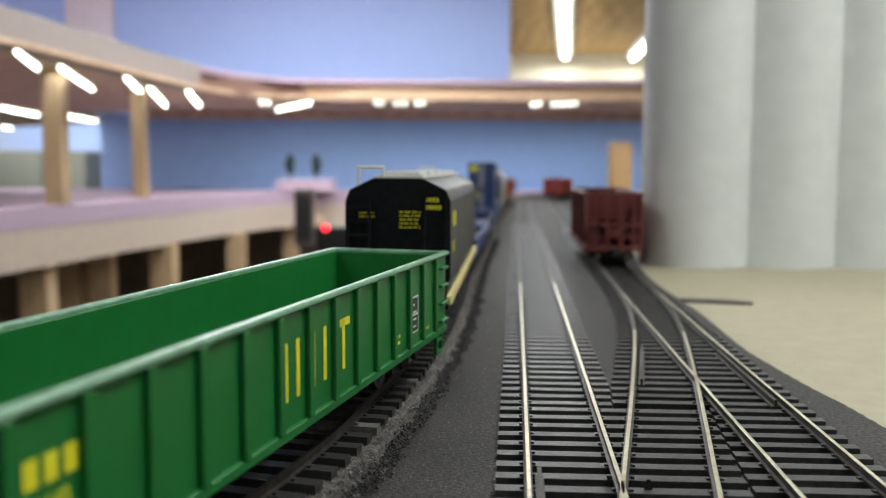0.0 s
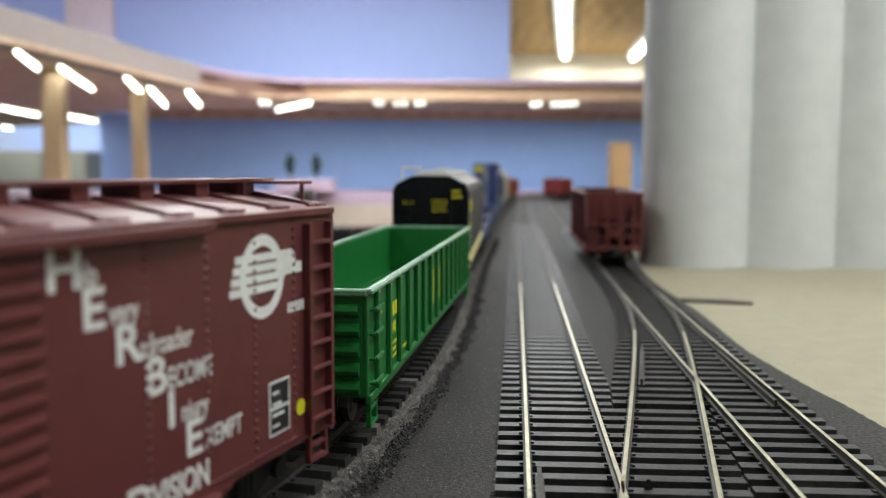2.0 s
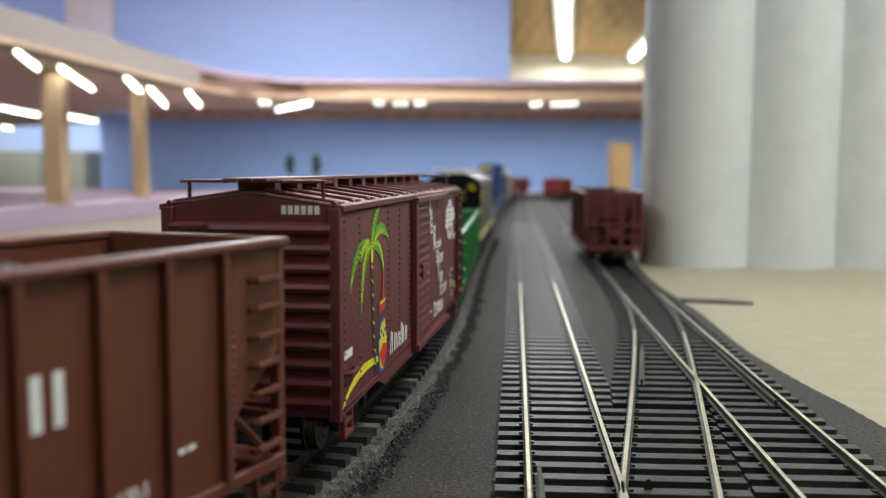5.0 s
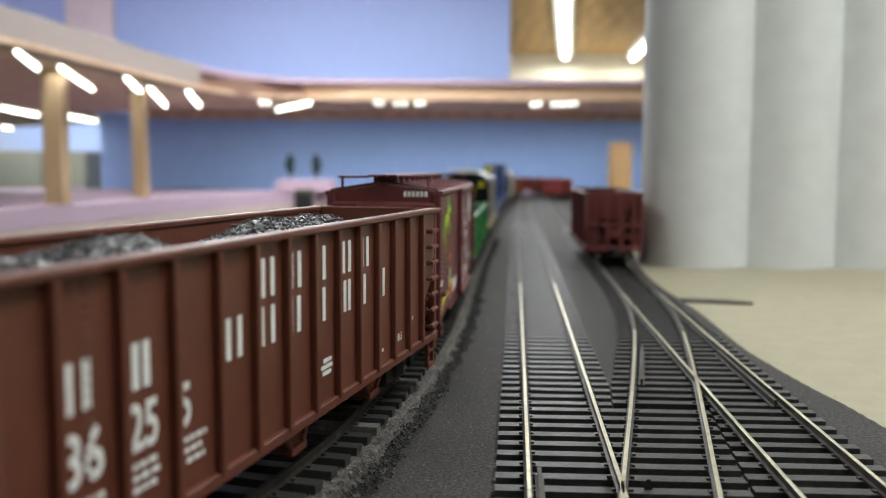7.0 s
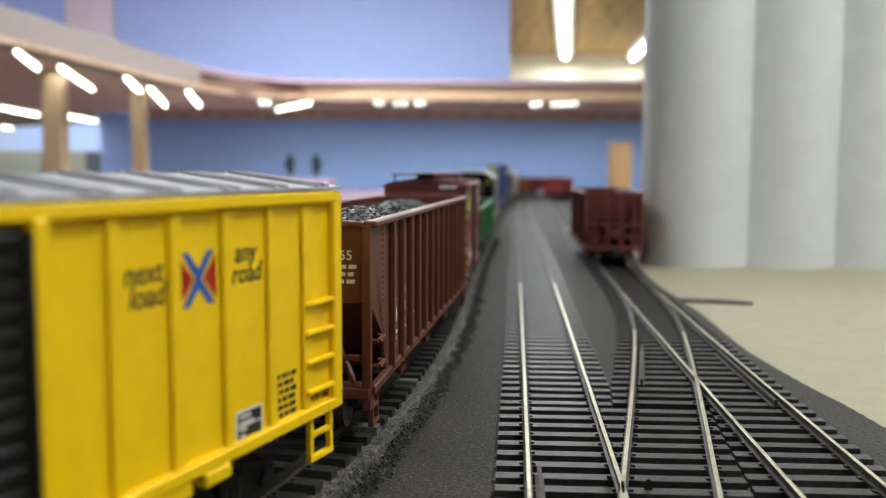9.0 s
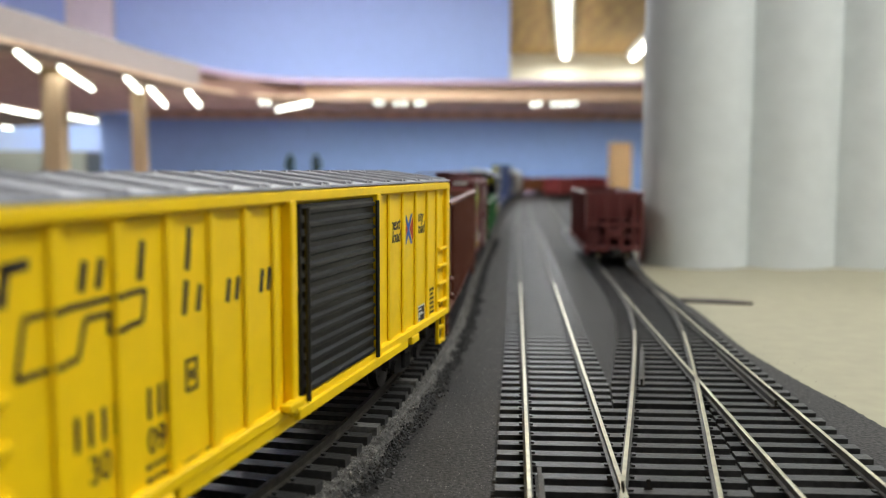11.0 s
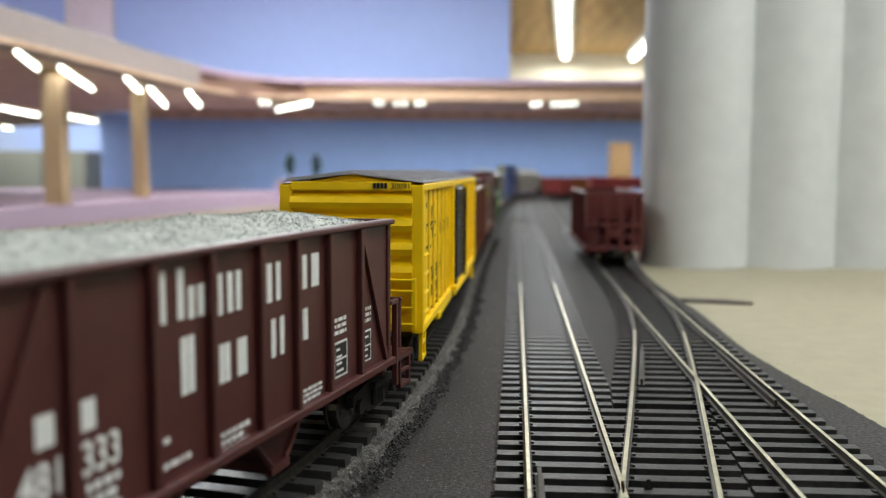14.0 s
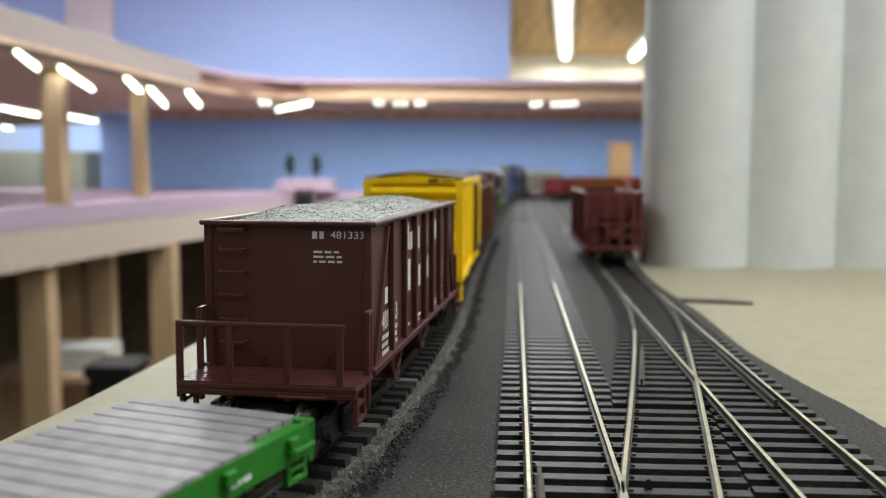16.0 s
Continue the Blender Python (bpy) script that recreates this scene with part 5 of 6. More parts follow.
        corrugated_end(car, M_YELLOW, e * L / 2, e, W, (47.0, 41.3, 35.3, 29.5), 5.2, 2.4)
        box_part("end_sill", (-X, X, *ye(L / 2 - 3, L / 2 + 1.2), 14.2, 18.6), M_YELLOW, car, bevel=0.3)
        box_part("brake_plate", (1.6, 9.6, *ye(L / 2, L / 2 + 1.0), 19.4, 26.2), M_YELLOW, car, bevel=0.2)
        for sx in (1, -1):
            a, b = sx * (X - 2.0), sx * (X + 1.2)
            box_part("corner_post", (min(a, b), max(a, b), *ye(L / 2 - 1.5, L / 2 + 1.4), 13.8, ZE), M_YELLOW, car, bevel=0.3)
            stirrup(car, M_YELLOW, sx * (X + 0.1), e * (L / 2 - 5), 6.2, 14.4, 7.5)
        for x in (9.8, 16.2):
            box_part("ladder_rail", (x - 0.5, x + 0.5, *ye(L / 2 + 1.0, L / 2 + 3.0), 15, 28.0), M_YELLOW, car)
        rungs(car, M_YELLOW, e * L / 2, 9.8, 16.2, (16.4, 20.6, 24.8, 27.6), 2.8, 0.45, "ladder_rung", "end")
        rungs(car, M_YELLOW, e * L / 2, -8, 4, (16.2,), 2.4, 0.45, "handrail", "end")
        for x in (-12, -6, 0, 5):
            box_part("end_bracket", (x - 0.6, x + 0.6, *ye(L / 2 + 1, L / 2 + 2.6), 16, 20.4), M_YELLOW, car, bevel=0.15)
        rungs(car, M_YELLOW, X, min(e * (L / 2 - 10), e * (L / 2 - 1.5)), max(e * (L / 2 - 10), e * (L / 2 - 1.5)), (18.4, 23.4, 28.4, 33.2), 0.8, 0.5, "ladder_rung")
        coupler(car, e * L / 2, e)
        truck(car, e * (L / 2 - 25))
    box_part("centre_sill", (-4, 4, -L / 2 + 2, L / 2 - 2, 6.5, 14.4), M_BLACK, car)
    x = X + 0.04
    x2 = X + 0.68
    # the large name as plain slanted strokes, and the square-cornered emblem
    def skew(y0, z0, y1, z1, t=1.1, mtl=M_KINK, lift=0.0):
        bm = bmesh.new()
        dy, dz = y1 - y0, z1 - z0
        q = math.hypot(dy, dz)
        ny, nz = -dz / q * t / 2, dy / q * t / 2
        prism(bm, [(y0 + ny, z0 + nz), (y0 - ny, z0 - nz), (y1 - ny, z1 - nz), (y1 + ny, z1 + nz)], x, x + 0.06, "x")
        if abs(dy) > 2:
            for p in POSTS_Y:
                a, b = max(min(y0, y1), p - 1.0), min(max(y0, y1), p + 1.0)
                if b > a:
                    za, zb = z0 + dz * (a - y0) / dy, z0 + dz * (b - y0) / dy
                    prism(bm, [(a, za + t / 2), (a, za - t / 2), (b, zb - t / 2), (b, zb + t / 2)], x2, x2 + 0.05, "x")
        part("printed_name", bm, mtl, car)
    for a, h in ((-82.6, 4.2), (-70.6, 3.4), (-67.6, 3.4), (-59.4, 4.8), (-48.4, 5.8), (-49.4, 4.6), (-45.8, 3.6), (-37.4, 3.4), (-34.6, 3.4), (-26.4, 3.6), (-23.8, 3.6)):
        z = 41.9 if a < -50 or a == -48.4 else 36.0
        skew(a, z, a + 0.8, z + h, 1.2)
    skew(-82.6, 45.6, -78.6, 45.9, 1.2)
    for a, b, c, d in ((-81, 34.4, -79.6, 40.4), (-79.6, 40.4, -58.2, 40.6), (-58.2, 40.6, -59, 36.8), (-59, 36.8, -66, 36.6), (-66, 36.6, -65.4, 38.8), (-65.4, 38.8, -70, 38.8), (-70, 38.8, -71.4, 34.6), (-71.4, 34.6, -81, 34.4)):
        skew(a, b, c, d, 0.7)
    for y0, y1 in ((-72.4, -69.2), (-67.6, -64.4), (-58.4, -55.4), (-54.6, -52.4)):
        bars(car, strokes(y0, y1, 24.2, 28.2, 2, 0.8), x, M_KINK, "printed_name")
    words(car, "30", 3.4, -70.2, 19.8, X + 0.07, M_KINK, wide=0.9)
    words(car, "091", 3.4, -58.6, 19.8, X + 0.07, M_KINK, wide=0.9)
    bars(car, [(-49.4, -46.2, 29.4, 29.9), (-49.4, -46.2, 25.4, 25.9), (-49.4, -48.9, 25.4, 29.9), (-46.7, -46.2, 25.4, 29.9), (-48.4, -47.2, 27, 28.4)], x, M_KINK, "stencil")
    fine_print(car, -72, 16.2, x, M_KINK, 2, 6, h=0.65, gap=1.7)
    fine_print(car, -59, 17.8, x, M_KINK, 2, 6, h=0.65, gap=1.7)
    words(car, "NEW 3-75", 1.2, -50.4, 15.2, x, M_KINK)
    # right of the door
    words(car, "next", 3.0, 41.8, 41.2, X + 0.07, M_KINK, wide=0.95, slant=0.2)
    words(car, "load", 3.0, 42.6, 38.2, X + 0.07, M_KINK, wide=0.95, slant=0.2)
    words(car, "any", 3.0, 64.4, 42.0, X + 0.07, M_KINK, wide=0.95, slant=0.2)
    words(car, "road", 3.0, 63.6, 38.9, X + 0.07, M_KINK, wide=0.95, slant=0.2)
    cy, czz = 56.2, 40.6
    for s, mt in ((1, M_BINK), (-1, M_RINK)):
        for e in (1, -1):
            bm = bmesh.new()
            o = 0 if s == 1 else 0.02
            if s == 1:
                q = [(cy - 3.4, czz + e * 3.7), (cy - 2.1, czz + e * 3.7), (cy, czz + e * 1.3), (cy + 2.1, czz + e * 3.7), (cy + 3.4, czz + e * 3.7), (cy + 0.6, czz + 0.0), (cy - 0.6, czz)]
            else:
                q = [(cy + e * 3.8, czz + 3.0), (cy + e * 3.8, czz + 1.5), (cy + e * 1.9, czz), (cy + e * 3.8, czz - 1.5), (cy + e * 3.8, czz - 3.0), (cy + e * 1.5, czz - 0.5), (cy + e * 1.0, czz), (cy + e * 1.5, czz + 0.5)]
            prism(bm, q, x + o, x + o + 0.06, "x")
            bmesh.ops.triangulate(bm, faces=[f for f in bm.faces if len(f.verts) > 4])
            part("crossed_emblem", bm, mt, car)
    data_plate(car, x + 0.05, 64.0, 70.8, 15.2, 20.0)
    fine_print(car, 74.4, 22.4, x, M_KINK, 6, 6.2, h=0.7, gap=1.25)
    words(car, "XAF20", 1.5, 84.8, 16.3, X + 0.05, M_KINK)
    bars(car, [(5.8 + k * 0.95, 6.5 + k * 0.95, 50.6, 52.0) for k in range(4)], -L / 2 - 1.85, M_KINK, "printed_bar", "end", 0.3)
    box_part("gable_strip", (-X + 2, X - 2, -L / 2 - 1.85, -L / 2, 50.1, 52.2), M_YELLOW, car, bevel=0.1)
    words(car, "30091", 1.5, 10.2, 50.5, -L / 2 - 1.9, M_KINK, "end")
    return car, 186.2, -304.3


# ------------------------------------------------------------------ dark red ballast hopper with end platforms
def ballast_hopper():
    L, W, ZT_ = 117.4, 34.6, 44.0
    X = W / 2
    mtl = M_SPBROWN
    car = thing("hopper_car", "dark red-brown model hopper car heaped with pale stone", "train car", "cars of the train")
    for sx in (1, -1):
        def span(a, b):
            return min(sx * a, sx * b), max(sx * a, sx * b)
        box_part("side_wall", (*span(X - 0.9, X), -L / 2, L / 2, 14.6, ZT_), mtl, car)
        box_part("top_chord", (*span(X - 1.2, X + 1.5), -L / 2 - 0.6, L / 2 + 0.6, ZT_ - 0.2, ZT_ + 0.9), mtl, car, bevel=0.3)
        box_part("side_sill", (*span(X - 0.6, X + 1.5), -L / 2 - 1, L / 2 + 1, 13.4, 15.0), mtl, car, bevel=0.25)
        for y in (-39.9, -25, -11.6, 2.2, 14.6, 27.6, 42.1):
            box_part("side_post", (*span(X - 0.05, X + 1.2), y - 0.8, y + 0.8, 14.6, ZT_ - 0.1), mtl, car, bevel=0.2)
        for e in (1, -1):
            bm = bmesh.new()
            ya, yb = e * (L / 2 - 1.5), e * 42
            prism(bm, [(ya, 15), (ya - e * 1.4, 15), (yb + e * 0.6, ZT_ - 1), (yb + e * 2.0, ZT_ - 1)], *span(X - 0.05, X + 0.8), "x")
            part("diagonal_brace", bm, mtl, car)
            box_part("corner_post", (*span(X - 1.2, X + 0.5), min(e * (L / 2 - 1), e * (L / 2 + 0.4)), max(e * (L / 2 - 1), e * (L / 2 + 0.4)), 13.5, ZT_), mtl, car, bevel=0.2)
    for e in (1, -1):
        def ye(a, b):
            return min(e * a, e * b), max(e * a, e * b)
        box_part("end_wall", (-X + 0.9, X - 0.9, *ye(L / 2 - 1, L / 2), 11, ZT_), mtl, car)
        box_part("end_chord", (-X - 1.0, X + 1.0, *ye(L / 2 - 0.5, L / 2 + 1.4), ZT_ - 0.1, ZT_ + 0.8), mtl, car, bevel=0.25)
        PY = L / 2 + 14.0
        plat = box_part("platform", (-X - 0.8, X + 0.8, *ye(L / 2, PY), 12.9, 14.1), mtl, car, "red-brown planked end platform", 0.2)
        for k in range(9):
            a = L / 2 + 0.6 + k * 1.5
            box_part("plank", (-X - 0.8, X + 0.8, *ye(a, a + 1.25), 14.1, 14.4), mtl, plat)
        box_part("end_sill", (-X - 0.4, X + 0.4, *ye(PY - 1.4, PY), 11.7, 12.9), mtl, car, bevel=0.2)
        xs = (-X - 0.2, -X * 0.42, X * 0.25, X - 2.6)
        for x in xs:
            box_part("rail_post", (x - 0.65, x + 0.65, *ye(PY - 1.2, PY - 0.2), 11.0, 25.4), mtl, car, bevel=0.15)
        box_part("hand_rail", (-X - 0.9, X - 1.6, *ye(PY - 1.2, PY - 0.2), 25.2, 26.1), mtl, car, bevel=0.2)
        for sx in (1, -1):
            a, b = sx * (X - 0.3), sx * (X + 0.9)
            box_part("rail_post", (min(a, b), max(a, b), *ye(L / 2 + 3, L / 2 + 4.2), 8.0, 26.4), mtl, car, bevel=0.15)
            box_part("hand_rail", (min(a, b), max(a, b), *ye(L / 2 - 0.2, L / 2 + 4.4), 26.2, 27.2), mtl, car, bevel=0.2)
            stirrup(car, mtl, sx * (X + 0.1), e * (PY - 4.5), 6.6, 13, 7.0)
        rungs(car, mtl, e * L / 2, -X + 3, -X + 8.4, (19.5, 24.4, 29.4, 34.2, 38.8, 43), 1.4, 0.4, face="end")
        rungs(car, mtl, e * PY, 3, 12, (12.2,), 1.0, 0.4, face="end")
        for x in (-6, 8):
            bm = bmesh.new()
            cyl(bm, (x, e * (L / 2 + 0.2), 15), (x + 1, e * (L / 2 + 0.6), 17.5), 0.4, 6)
            part("end_peg", bm, mtl, car)
        coupler(car, e * PY, e)
        truck(car, e * (L / 2 + 4.5))
        bm = bmesh.new()
        cyl(bm, (-11, e * (PY - 6), 8.2), (-4, e * (PY - 6), 8.2), 2.4, 12)
        part("brake_cylinder", bm, M_BLACK, car)
    box_part("centre_sill", (-4, 4, -L / 2 - 12, L / 2 + 12, 6.8, 9.8), M_BLACK, car)
    hopper_bays(car, mtl, W, (-24, 12), 5.2, 14.2, 11.5)
    x = X + 0.04
    box_part("load_bed", (-X + 1, X - 1, -L / 2 + 1, L / 2 - 1, 36, 43.6), M_STONE, car, "pale grey stone filling the hold")
    heap(car, "stone", M_STONE, X - 0.9, -L / 2 + 1.2, L / 2 - 1.2, 43.9, 3.8, "heap of pale grey crushed stone", 0.24, M_STONE_DK, 7000, True)
    t = 1.5
    for y0, y1, z0, z1, k in ((-23.2, -17.6, 35.6, 42.4, 2), (-16.6, -12.8, 35.4, 39.8, 2), (-9.5, -5.2, 34.7, 40.6, 2), (-3.6, -3.6, 34.7, 40.6, 1), (3.5, 6.7, 34.4, 40.6, 2), (8.8, 8.8, 34.4, 40.6, 1), (16.1, 19.2, 35, 40.8, 2), (21, 24, 35, 40.8, 2),
                                (-18.6, -15.4, 25.4, 33.2, 2), (-9.4, -6.2, 24.8, 30.4, 2), (-4.2, -1.4, 24.8, 30.4, 2), (3.8, 3.8, 25.4, 31.6, 1), (7, 7, 25.4, 31.6, 1), (9.9, 9.9, 25.4, 31.6, 1), (16.2, 19.4, 26.2, 31.6, 2),
                                (-45, -42.2, 26, 29.6, 2), (-38.6, -35.6, 26, 29.6, 2)):
        bars(car, strokes(y0, y1, z0, z1, k, t), x, M_WHITE, "printed_name")
    words(car, "481", 4.0, -47.6, 20.6, x, M_WHITE, wide=0.85)
    words(car, "333", 4.0, -38.2, 20.9, x, M_WHITE, wide=0.85)
    fine_print(car, -47.5, 18.4, x, M_WHITE, 3, 6.5, h=1.0, gap=1.7)
    fine_print(car, -37.5, 18.8, x, M_WHITE, 3, 6, h=1.0, gap=1.7)
    fine_print(car, -23.6, 20, x, M_WHITE, 1, 3)
    fine_print(car, -23.6, 16.6, x, M_WHITE, 1, 7)
    fine_print(car, -9, 16.8, x, M_WHITE, 3, 8, h=0.7, gap=1.2)
    fine_print(car, 17, 17, x, M_WHITE, 3, 8, h=0.5, gap=0.9)
    data_plate(car, x, 30.4, 36.4, 16.4, 23.2)
    data_plate(car, x, 43.4, 48.6, 16.6, 23.0)
    fine_print(car, 30.6, 27, x, M_WHITE, 3, 5.4, h=0.7, gap=1.2)
    fine_print(car, 43.6, 27, x, M_WHITE, 3, 5, h=0.7, gap=1.2)
    ye_ = -L / 2 - 0.03
    bars(car, [(5.4, 6.4, 41.3, 42.8), (6.9, 7.8, 41.3, 42.8)], ye_, M_WHITE, "printed_bar", "end")
    words(car, "481333", 1.5, 9.2, 41.4, ye_, M_WHITE, "end", 1.15)
    fine_print(car, 5.6, 38.4, ye_, M_WHITE, 3, 6, "end", 0.42, 1.0)
    return car, L, -521.7


# ------------------------------------------------------------------ green flatcar with a planked grey deck
def green_flatcar():
    L, W, Z = 160.0, 35.6, 14.0
    X = W / 2
    car = thing("flat_car", "green model flatcar with a grey planked deck", "train car", "cars of the train")
    bm = bmesh.new()
    bx(bm, -X + 1, X - 1, -L / 2, L / 2, 8.8, Z - 1)
    part("body", bm, M_GREEN_FLAT, car, bevel=0.2)
    for sx in (1, -1):
        a, b = sx * (X - 1.2), sx * X
        bm = bmesh.new()
        prism(bm, [(-L / 2, Z - 0.6), (L / 2, Z - 0.6), (L / 2, 8), (L / 2 - 22, 8), (L / 2 - 34, 5.2), (-L / 2 + 34, 5.2), (-L / 2 + 22, 8), (-L / 2, 8)], min(a, b), max(a, b), "x")
        part("side_sill", bm, M_GREEN_FLAT, car)
        for k in range(9):
            y = -L / 2 + 14 + k * (L - 22) / 8
            box_part("stake_pocket", (min(sx * X, sx * (X + 1.3)), max(sx * X, sx * (X + 1.3)), y - 1.3, y + 1.3, Z - 3.6, Z - 1.4), M_GREEN_FLAT, car, bevel=0.2)
    for e in (1, -1):
        a, b = e * (L / 2 - 2), e * L / 2
        box_part("end_sill", (-X, X, min(a, b), max(a, b), 6.5, Z - 0.3), M_GREEN_FLAT, car, bevel=0.3)
        coupler(car, e * L / 2, e)
        truck(car, e * (L / 2 - 26))
        stirrup(car, M_GREEN_FLAT, X - 0.3, e * (L / 2 - 6), 4.6, 8.4, 6)
    rungs(car, M_GREEN_FLAT, X, L / 2 - 9, L / 2 - 3, (10.4,), 1.4, 0.5)
    fine_print(car, L / 2 - 24, 9.4, X + 0.02, M_WHITE, 1, 6, h=0.8)
    n = 38
    for k in range(n):
        y0 = -L / 2 + 2.0 + k * (L - 2.4) / n
        y1 = y0 + (L - 2.4) / n - 0.5
        cut = 3.2 if (n - 1 - k) < 4 else 0.2
        box_part("plank", (-X + 0.2, X - cut, y0, y1, Z - 1.0, Z + random.uniform(-0.04, 0.04)), M_DECK, car)
    return car, L, -667.5


# ------------------------------------------------------------------ cars further ahead
def covered_hopper(front, L=200.0, side=None, end=None, label="grey model covered hopper car with a black end", stripe=True):
    side, end = side or M_HGREY, end or M_END_BLACK
    W = 34.0
    X = W / 2
    car = thing("covered_hopper_car", label, "train car", "cars of the train")
    prof = [(X - 1.5, 14), (X, 20), (X, 45), (X - 1.5, 48.5), (X - 9, 52.2), (-X + 9, 52.2), (-X + 1.5, 48.5), (-X, 45), (-X, 20), (-X + 1.5, 14)]
    bm = bmesh.new()
    prism(bm, prof, -L / 2 + 8, L / 2 - 8)
    part("body", bm, side, car, bevel=0.3)
    for e in (1, -1):
        a, b = e * (L / 2 - 8), e * (L / 2 - 6)
        bm = bmesh.new()
        prism(bm, [(u * 1.01, v + 0.2) for u, v in prof], min(a, b), max(a, b))
        part("end_sheet", bm, end, car, "black end sheet")
        bm = bmesh.new()
        prism(bm, [(e * (L / 2 - 7), 30), (e * (L / 2 - 6), 30), (e * (L / 2 - 24), 12), (e * (L / 2 - 26), 12)], -X + 2, X - 2, "x")
        part("slope_sheet", bm, end, car)
        box_part("end_platform", (-X, X, min(e * (L / 2 - 12), e * L / 2), max(e * (L / 2 - 12), e * L / 2), 10.6, 12.2), end, car, bevel=0.2)
        for x in (-X + 1, -X + 8, X - 8, X - 1):
            bm = bmesh.new()
            cyl(bm, (x, e * (L / 2 - 1), 11), (x, e * (L / 2 - 5.6), 47), 0.5, 6)
            part("end_ladder", bm, end, car)
        rungs(car, end, e * (L / 2 - 5), -X + 1, -X + 8, [16 + 4.5 * k for k in range(7)], 1.6, 0.4, "ladder_rung", "end")
        for x in (-13, -5):
            bm = bmesh.new()
            cyl(bm, (x, e * (L / 2 - 8), 50), (x, e * (L / 2 - 8), 56), 0.5, 6)
            part("rail_post", bm, M_LGREY, car)
        bm = bmesh.new()
        cyl(bm, (-13.5, e * (L / 2 - 8), 56), (-4.5, e * (L / 2 - 8), 56), 0.6, 6)
        part("roof_rail", bm, M_LGREY, car)
        coupler(car, e * L / 2, e)
        truck(car, e * (L / 2 - 22), False)
    for sx in (1, -1):
        a, b = sx * (X - 1), sx * (X + 0.8)
        box_part("side_sill", (min(a, b), max(a, b), -L / 2 + 4, L / 2 - 4, 11.5, 14.4), mat("cream_sill_stripe", (0.55, 0.47, 0.2), 0.5) if stripe else side, car, "cream yellow sill stripe" if stripe else "", 0.2)
    box_part("roof_walk", (-8, 8, -L / 2 + 8, L / 2 - 8, 52.3, 53.4), M_LGREY, car, "pale grey roof walk", 0.2)
    for k in range(5):
        y = -L / 2 + 30 + k * (L - 60) / 4
        box_part("hatch", (-6, 6, y - 12, y + 12, 53.4, 54.8), M_LGREY, car, bevel=0.4)
    hopper_bays(car, side, W, (-L / 4, 0, L / 4), 5, 14.5, 18)
    box_part("centre_sill", (-4, 4, -L / 2 + 2, L / 2 - 2, 6.8, 11), M_BLACK, car)
    if stripe:
        ye_ = -L / 2 + 5.9
        bars(car, [(9.0 + k * 1.2, 9.8 + k * 1.2, 44.8, 46.2) for k in range(4)] + [(9.0 + k * 1.1, 9.75 + k * 1.1, 42.4, 43.8) for k in range(5)], ye_, M_YINK, "printed_bar", "end")
        fine_print(car, 0.6, 41.4, ye_, M_YINK, 5, 7.0, "end", 0.4, 1.25)
        fine_print(car, -12.6, 41.0, ye_, M_YINK, 2, 5, "end", 0.4, 1.2)
        bars(car, [(-80 + k * 4, -77 + k * 4, 36, 41) for k in range(4)] + [(-80 + k * 4, -77.5 + k * 4, 27, 31) for k in range(3)], X + 0.04, M_YINK, "printed_bar")
    return car, L, front


def well_car(front, L=203.0, stacked=True):
    car = thing("well_car", "dark blue model well car with stacked blue containers" if stacked else "low dark blue empty model well car", "train car", "cars of the train")
    X = 16.5
    for sx in (1, -1):
        a, b = sx * (X - 1.5), sx * X
        box_part("side_girder", (min(a, b), max(a, b), -L / 2 + 22, L / 2 - 22, 4.5, 15.5), M_BLUEC, car, bevel=0.3)
    box_part("well_floor", (-X + 1.5, X - 1.5, -L / 2 + 24, L / 2 - 24, 4.2, 5.4), M_BLUEC, car)
    for e in (1, -1):
        a, b = e * (L / 2 - 24), e * L / 2
        box_part("end_platform", (-13, 13, min(a, b), max(a, b), 10.2, 14), M_BLUEC, car, bevel=0.4)
        rungs(car, M_BLUEC, e * L / 2, -12, 12, (19,), 0.8, 0.5, "hand_rail", "end")
        coupler(car, e * L / 2, e)
        truck(car, e * (L / 2 - 14), False)
    if stacked:
        for z0 in (5.6, 34.2):
            box = box_part("container", (-14, 14, -70, 70, z0, z0 + 28.2), M_BLUEC, car, "blue ribbed container", 0.3)
            for k in range(34):
                y = -67 + k * 4
                for sx in (1, -1):
                    box_part("container_rib", (min(sx * 14, sx * 14.5), max(sx * 14, sx * 14.5), y - 1, y + 1, z0 + 1.5, z0 + 26.7), M_BLUEC, box)
            bars(car, [(-12, -4, z0 + 19, z0 + 25)], -70.05, M_YINK, "printed_bar", "end")
            bars(car, [(1, 2.2, z0 + 2, z0 + 26), (-2.2, -1, z0 + 2, z0 + 26)], -70.05, M_LGREY, "lock_rod", "end", 0.5)
            bars(car, [(-55, -20, z0 + 10, z0 + 20)], 14.55, M_LGREY, "printed_bar")
    return car, L, front


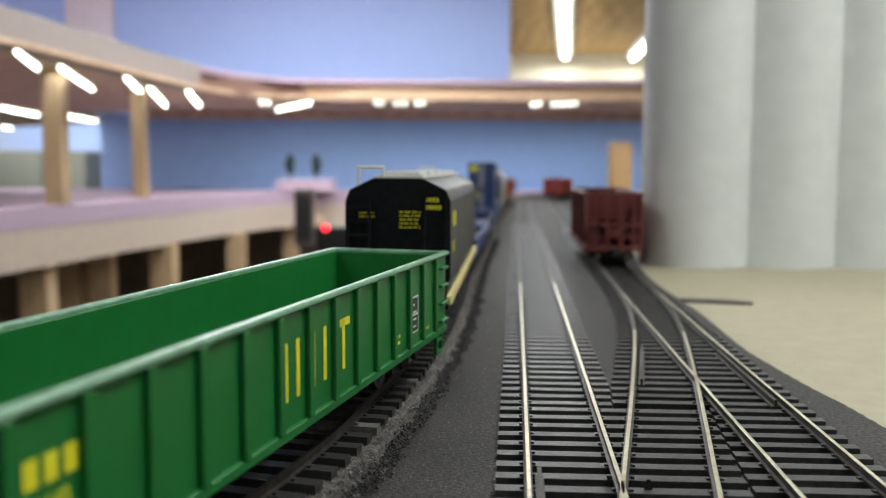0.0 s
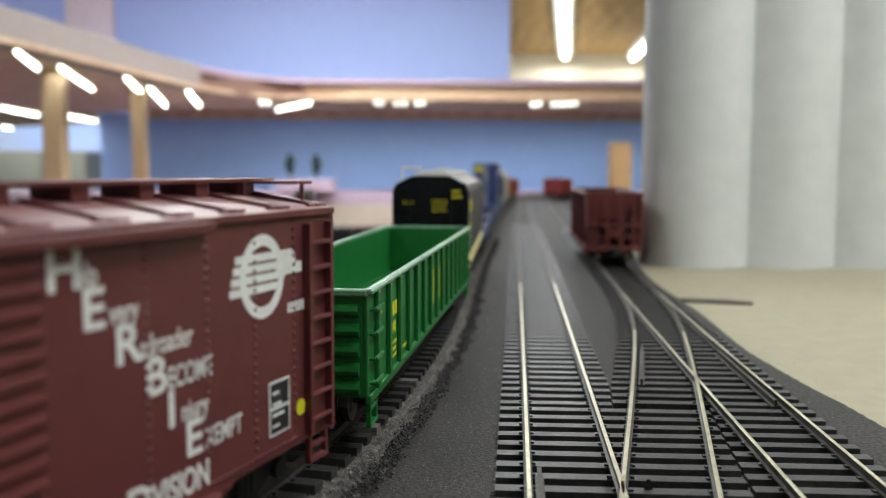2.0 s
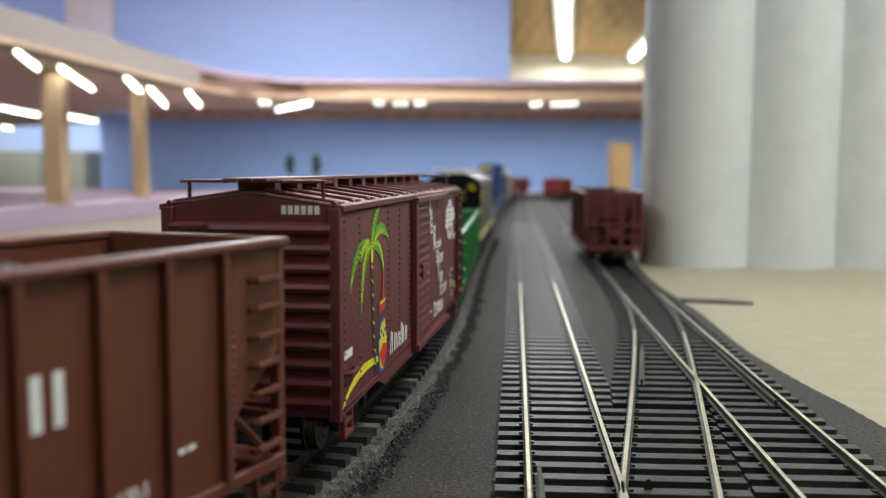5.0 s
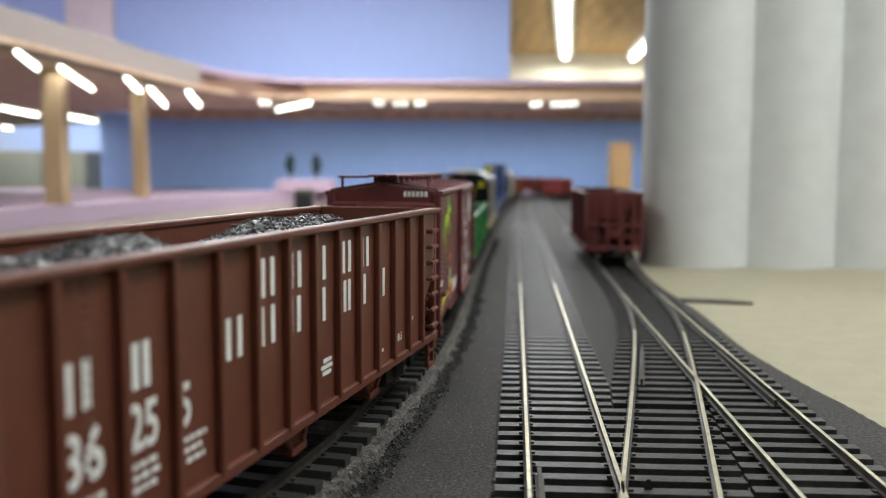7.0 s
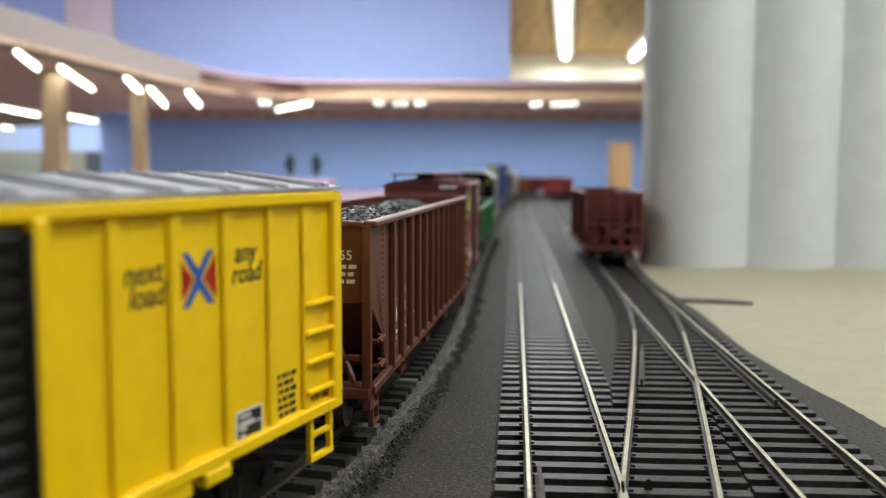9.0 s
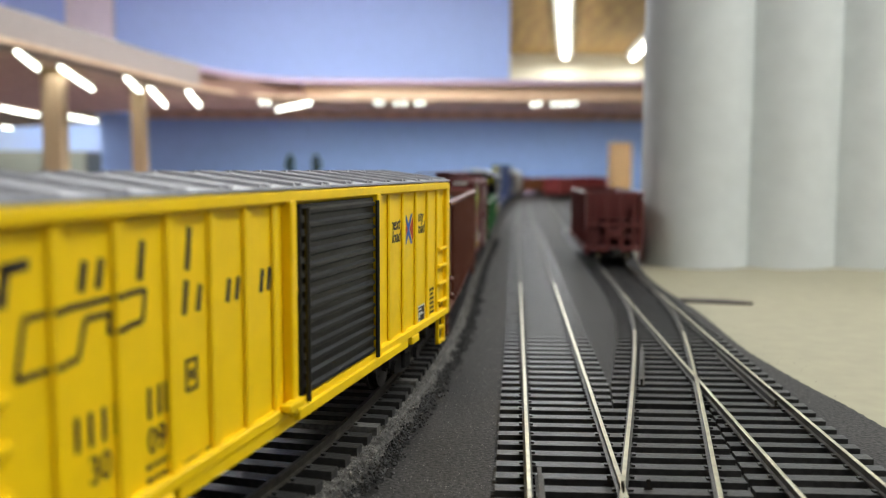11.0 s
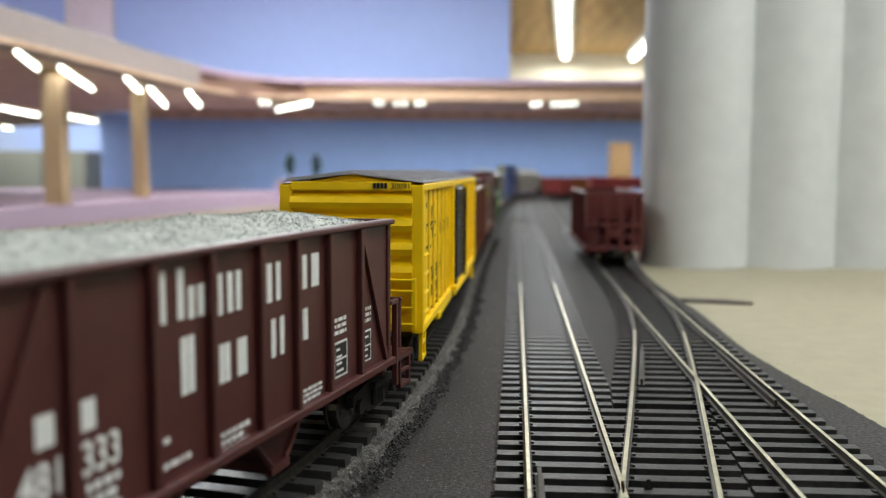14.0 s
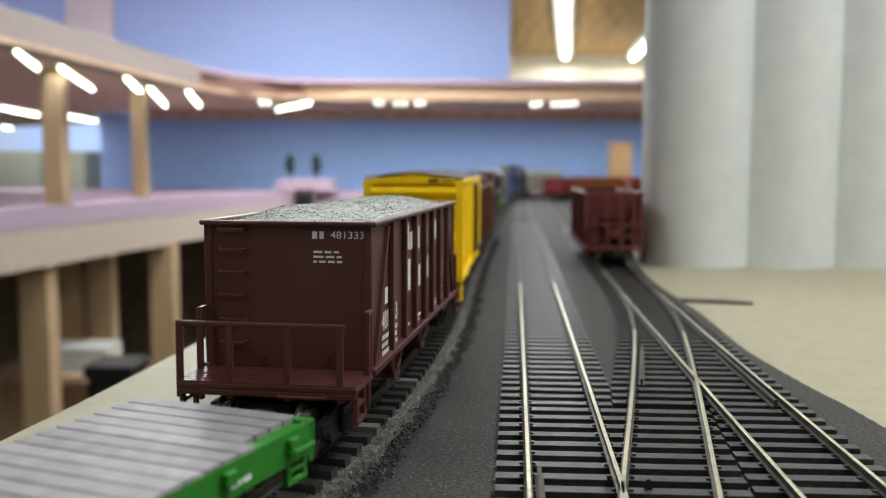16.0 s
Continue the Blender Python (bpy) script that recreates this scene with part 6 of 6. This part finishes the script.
def simple_gondola(front, L, mtl, label, ZT_=36.0, group="cars of the train"):
    W = 34.0
    car = thing("gondola_car", label, "train car", group)
    hull("gondola", car, W, L, 10, ZT_, 1.0, mtl, 24)
    posts(car, mtl, W, [-L / 2 + 8 + k * (L - 16) / 11 for k in range(12)], 10, ZT_, 1.8, 1.2)
    for sx in (1, -1):
        a, b = sx * (W / 2 - 1), sx * (W / 2 + 1.4)
        box_part("top_chord", (min(a, b), max(a, b), -L / 2, L / 2, ZT_, ZT_ + 1.2), mtl, car, bevel=0.3)
    for e in (1, -1):
        coupler(car, e * L / 2, e)
        truck(car, e * (L / 2 - 24), False)
        corrugated_end(car, mtl, e * L / 2, e, W, (14, 19, 24, 29), 3, 1.4)
    return car, L, front


TRAIN = [green_gondola(), maroon_boxcar(), brown_hopper(), yellow_boxcar(), ballast_hopper(), green_flatcar(),
         covered_hopper(497.0), well_car(702.0, 203.0, False), well_car(919.0, 203.0, False), well_car(1132.0),
         covered_hopper(1345.0, 200.0, M_LGREY, M_HGREY, "pale grey model covered hopper car", False),
         simple_gondola(1530.0, 172.0, M_ORANGE, "orange-brown model gondola car"),
         simple_gondola(1735.0, 190.0, M_RED, "dull red model gondola car")]


def parked(made, line, s, z):
    car = made[0]
    d, p = heading(line, s, 40), on(line, s)
    car.matrix_world = pose(p[0] / 1000, p[1] / 1000, z / 1000, 0, 0, math.degrees(math.atan2(-d[0], d[1])))


parked(brown_hopper("parked_hopper_car", "empty dull maroon model hopper car parked on the siding", False, 150.0, M_PARKED, False, "parked cars"), FOURTH, 625, ZY)
parked(simple_gondola(0, 160.0, M_RED, "dull red model gondola car parked far along the siding", 40.0, "parked cars"), FOURTH, 1830, ZY)


# ------------------------------------------------------------------ the train rolls away
ROLL = spline([(0, 0), (54.9, 1), (110.1, 2), (164.3, 3), (226.5, 4.2), (334.5, 6.3), (425.5, 8), (488.4, 9.2), (594, 11.3), (653.5, 12.5), (730.4, 14), (833.8, 16), (885, 17)])[0]


def rolled(t):
    """Millimetres that the train has gone at t seconds."""
    return float(np.interp(t, ROLL[:, 1], ROLL[:, 0]))


def motions():
    for car, L, front in TRAIN:
        rows = []
        for k in range(33):
            t = k * 0.5
            s = front + rolled(t)
            a, b = on(MAIN, s - 0.16 * L), on(MAIN, s - 0.84 * L)
            m, d = (a + b) / 2, a - b
            rows.append((t, pose(m[0] / 1000, m[1] / 1000, 0, 0, 0, math.degrees(math.atan2(-d[0], d[1])))))
        walk(car, rows)
    spin = [(k / 10, -rolled(k / 10) / 5.1) for k in range(0, 161)]
    for w, y in MOVING:
        walk(w, [(t, pose(0, y, 0.0051, math.degrees(a), 0, 0)) for t, a in spin])


motions()
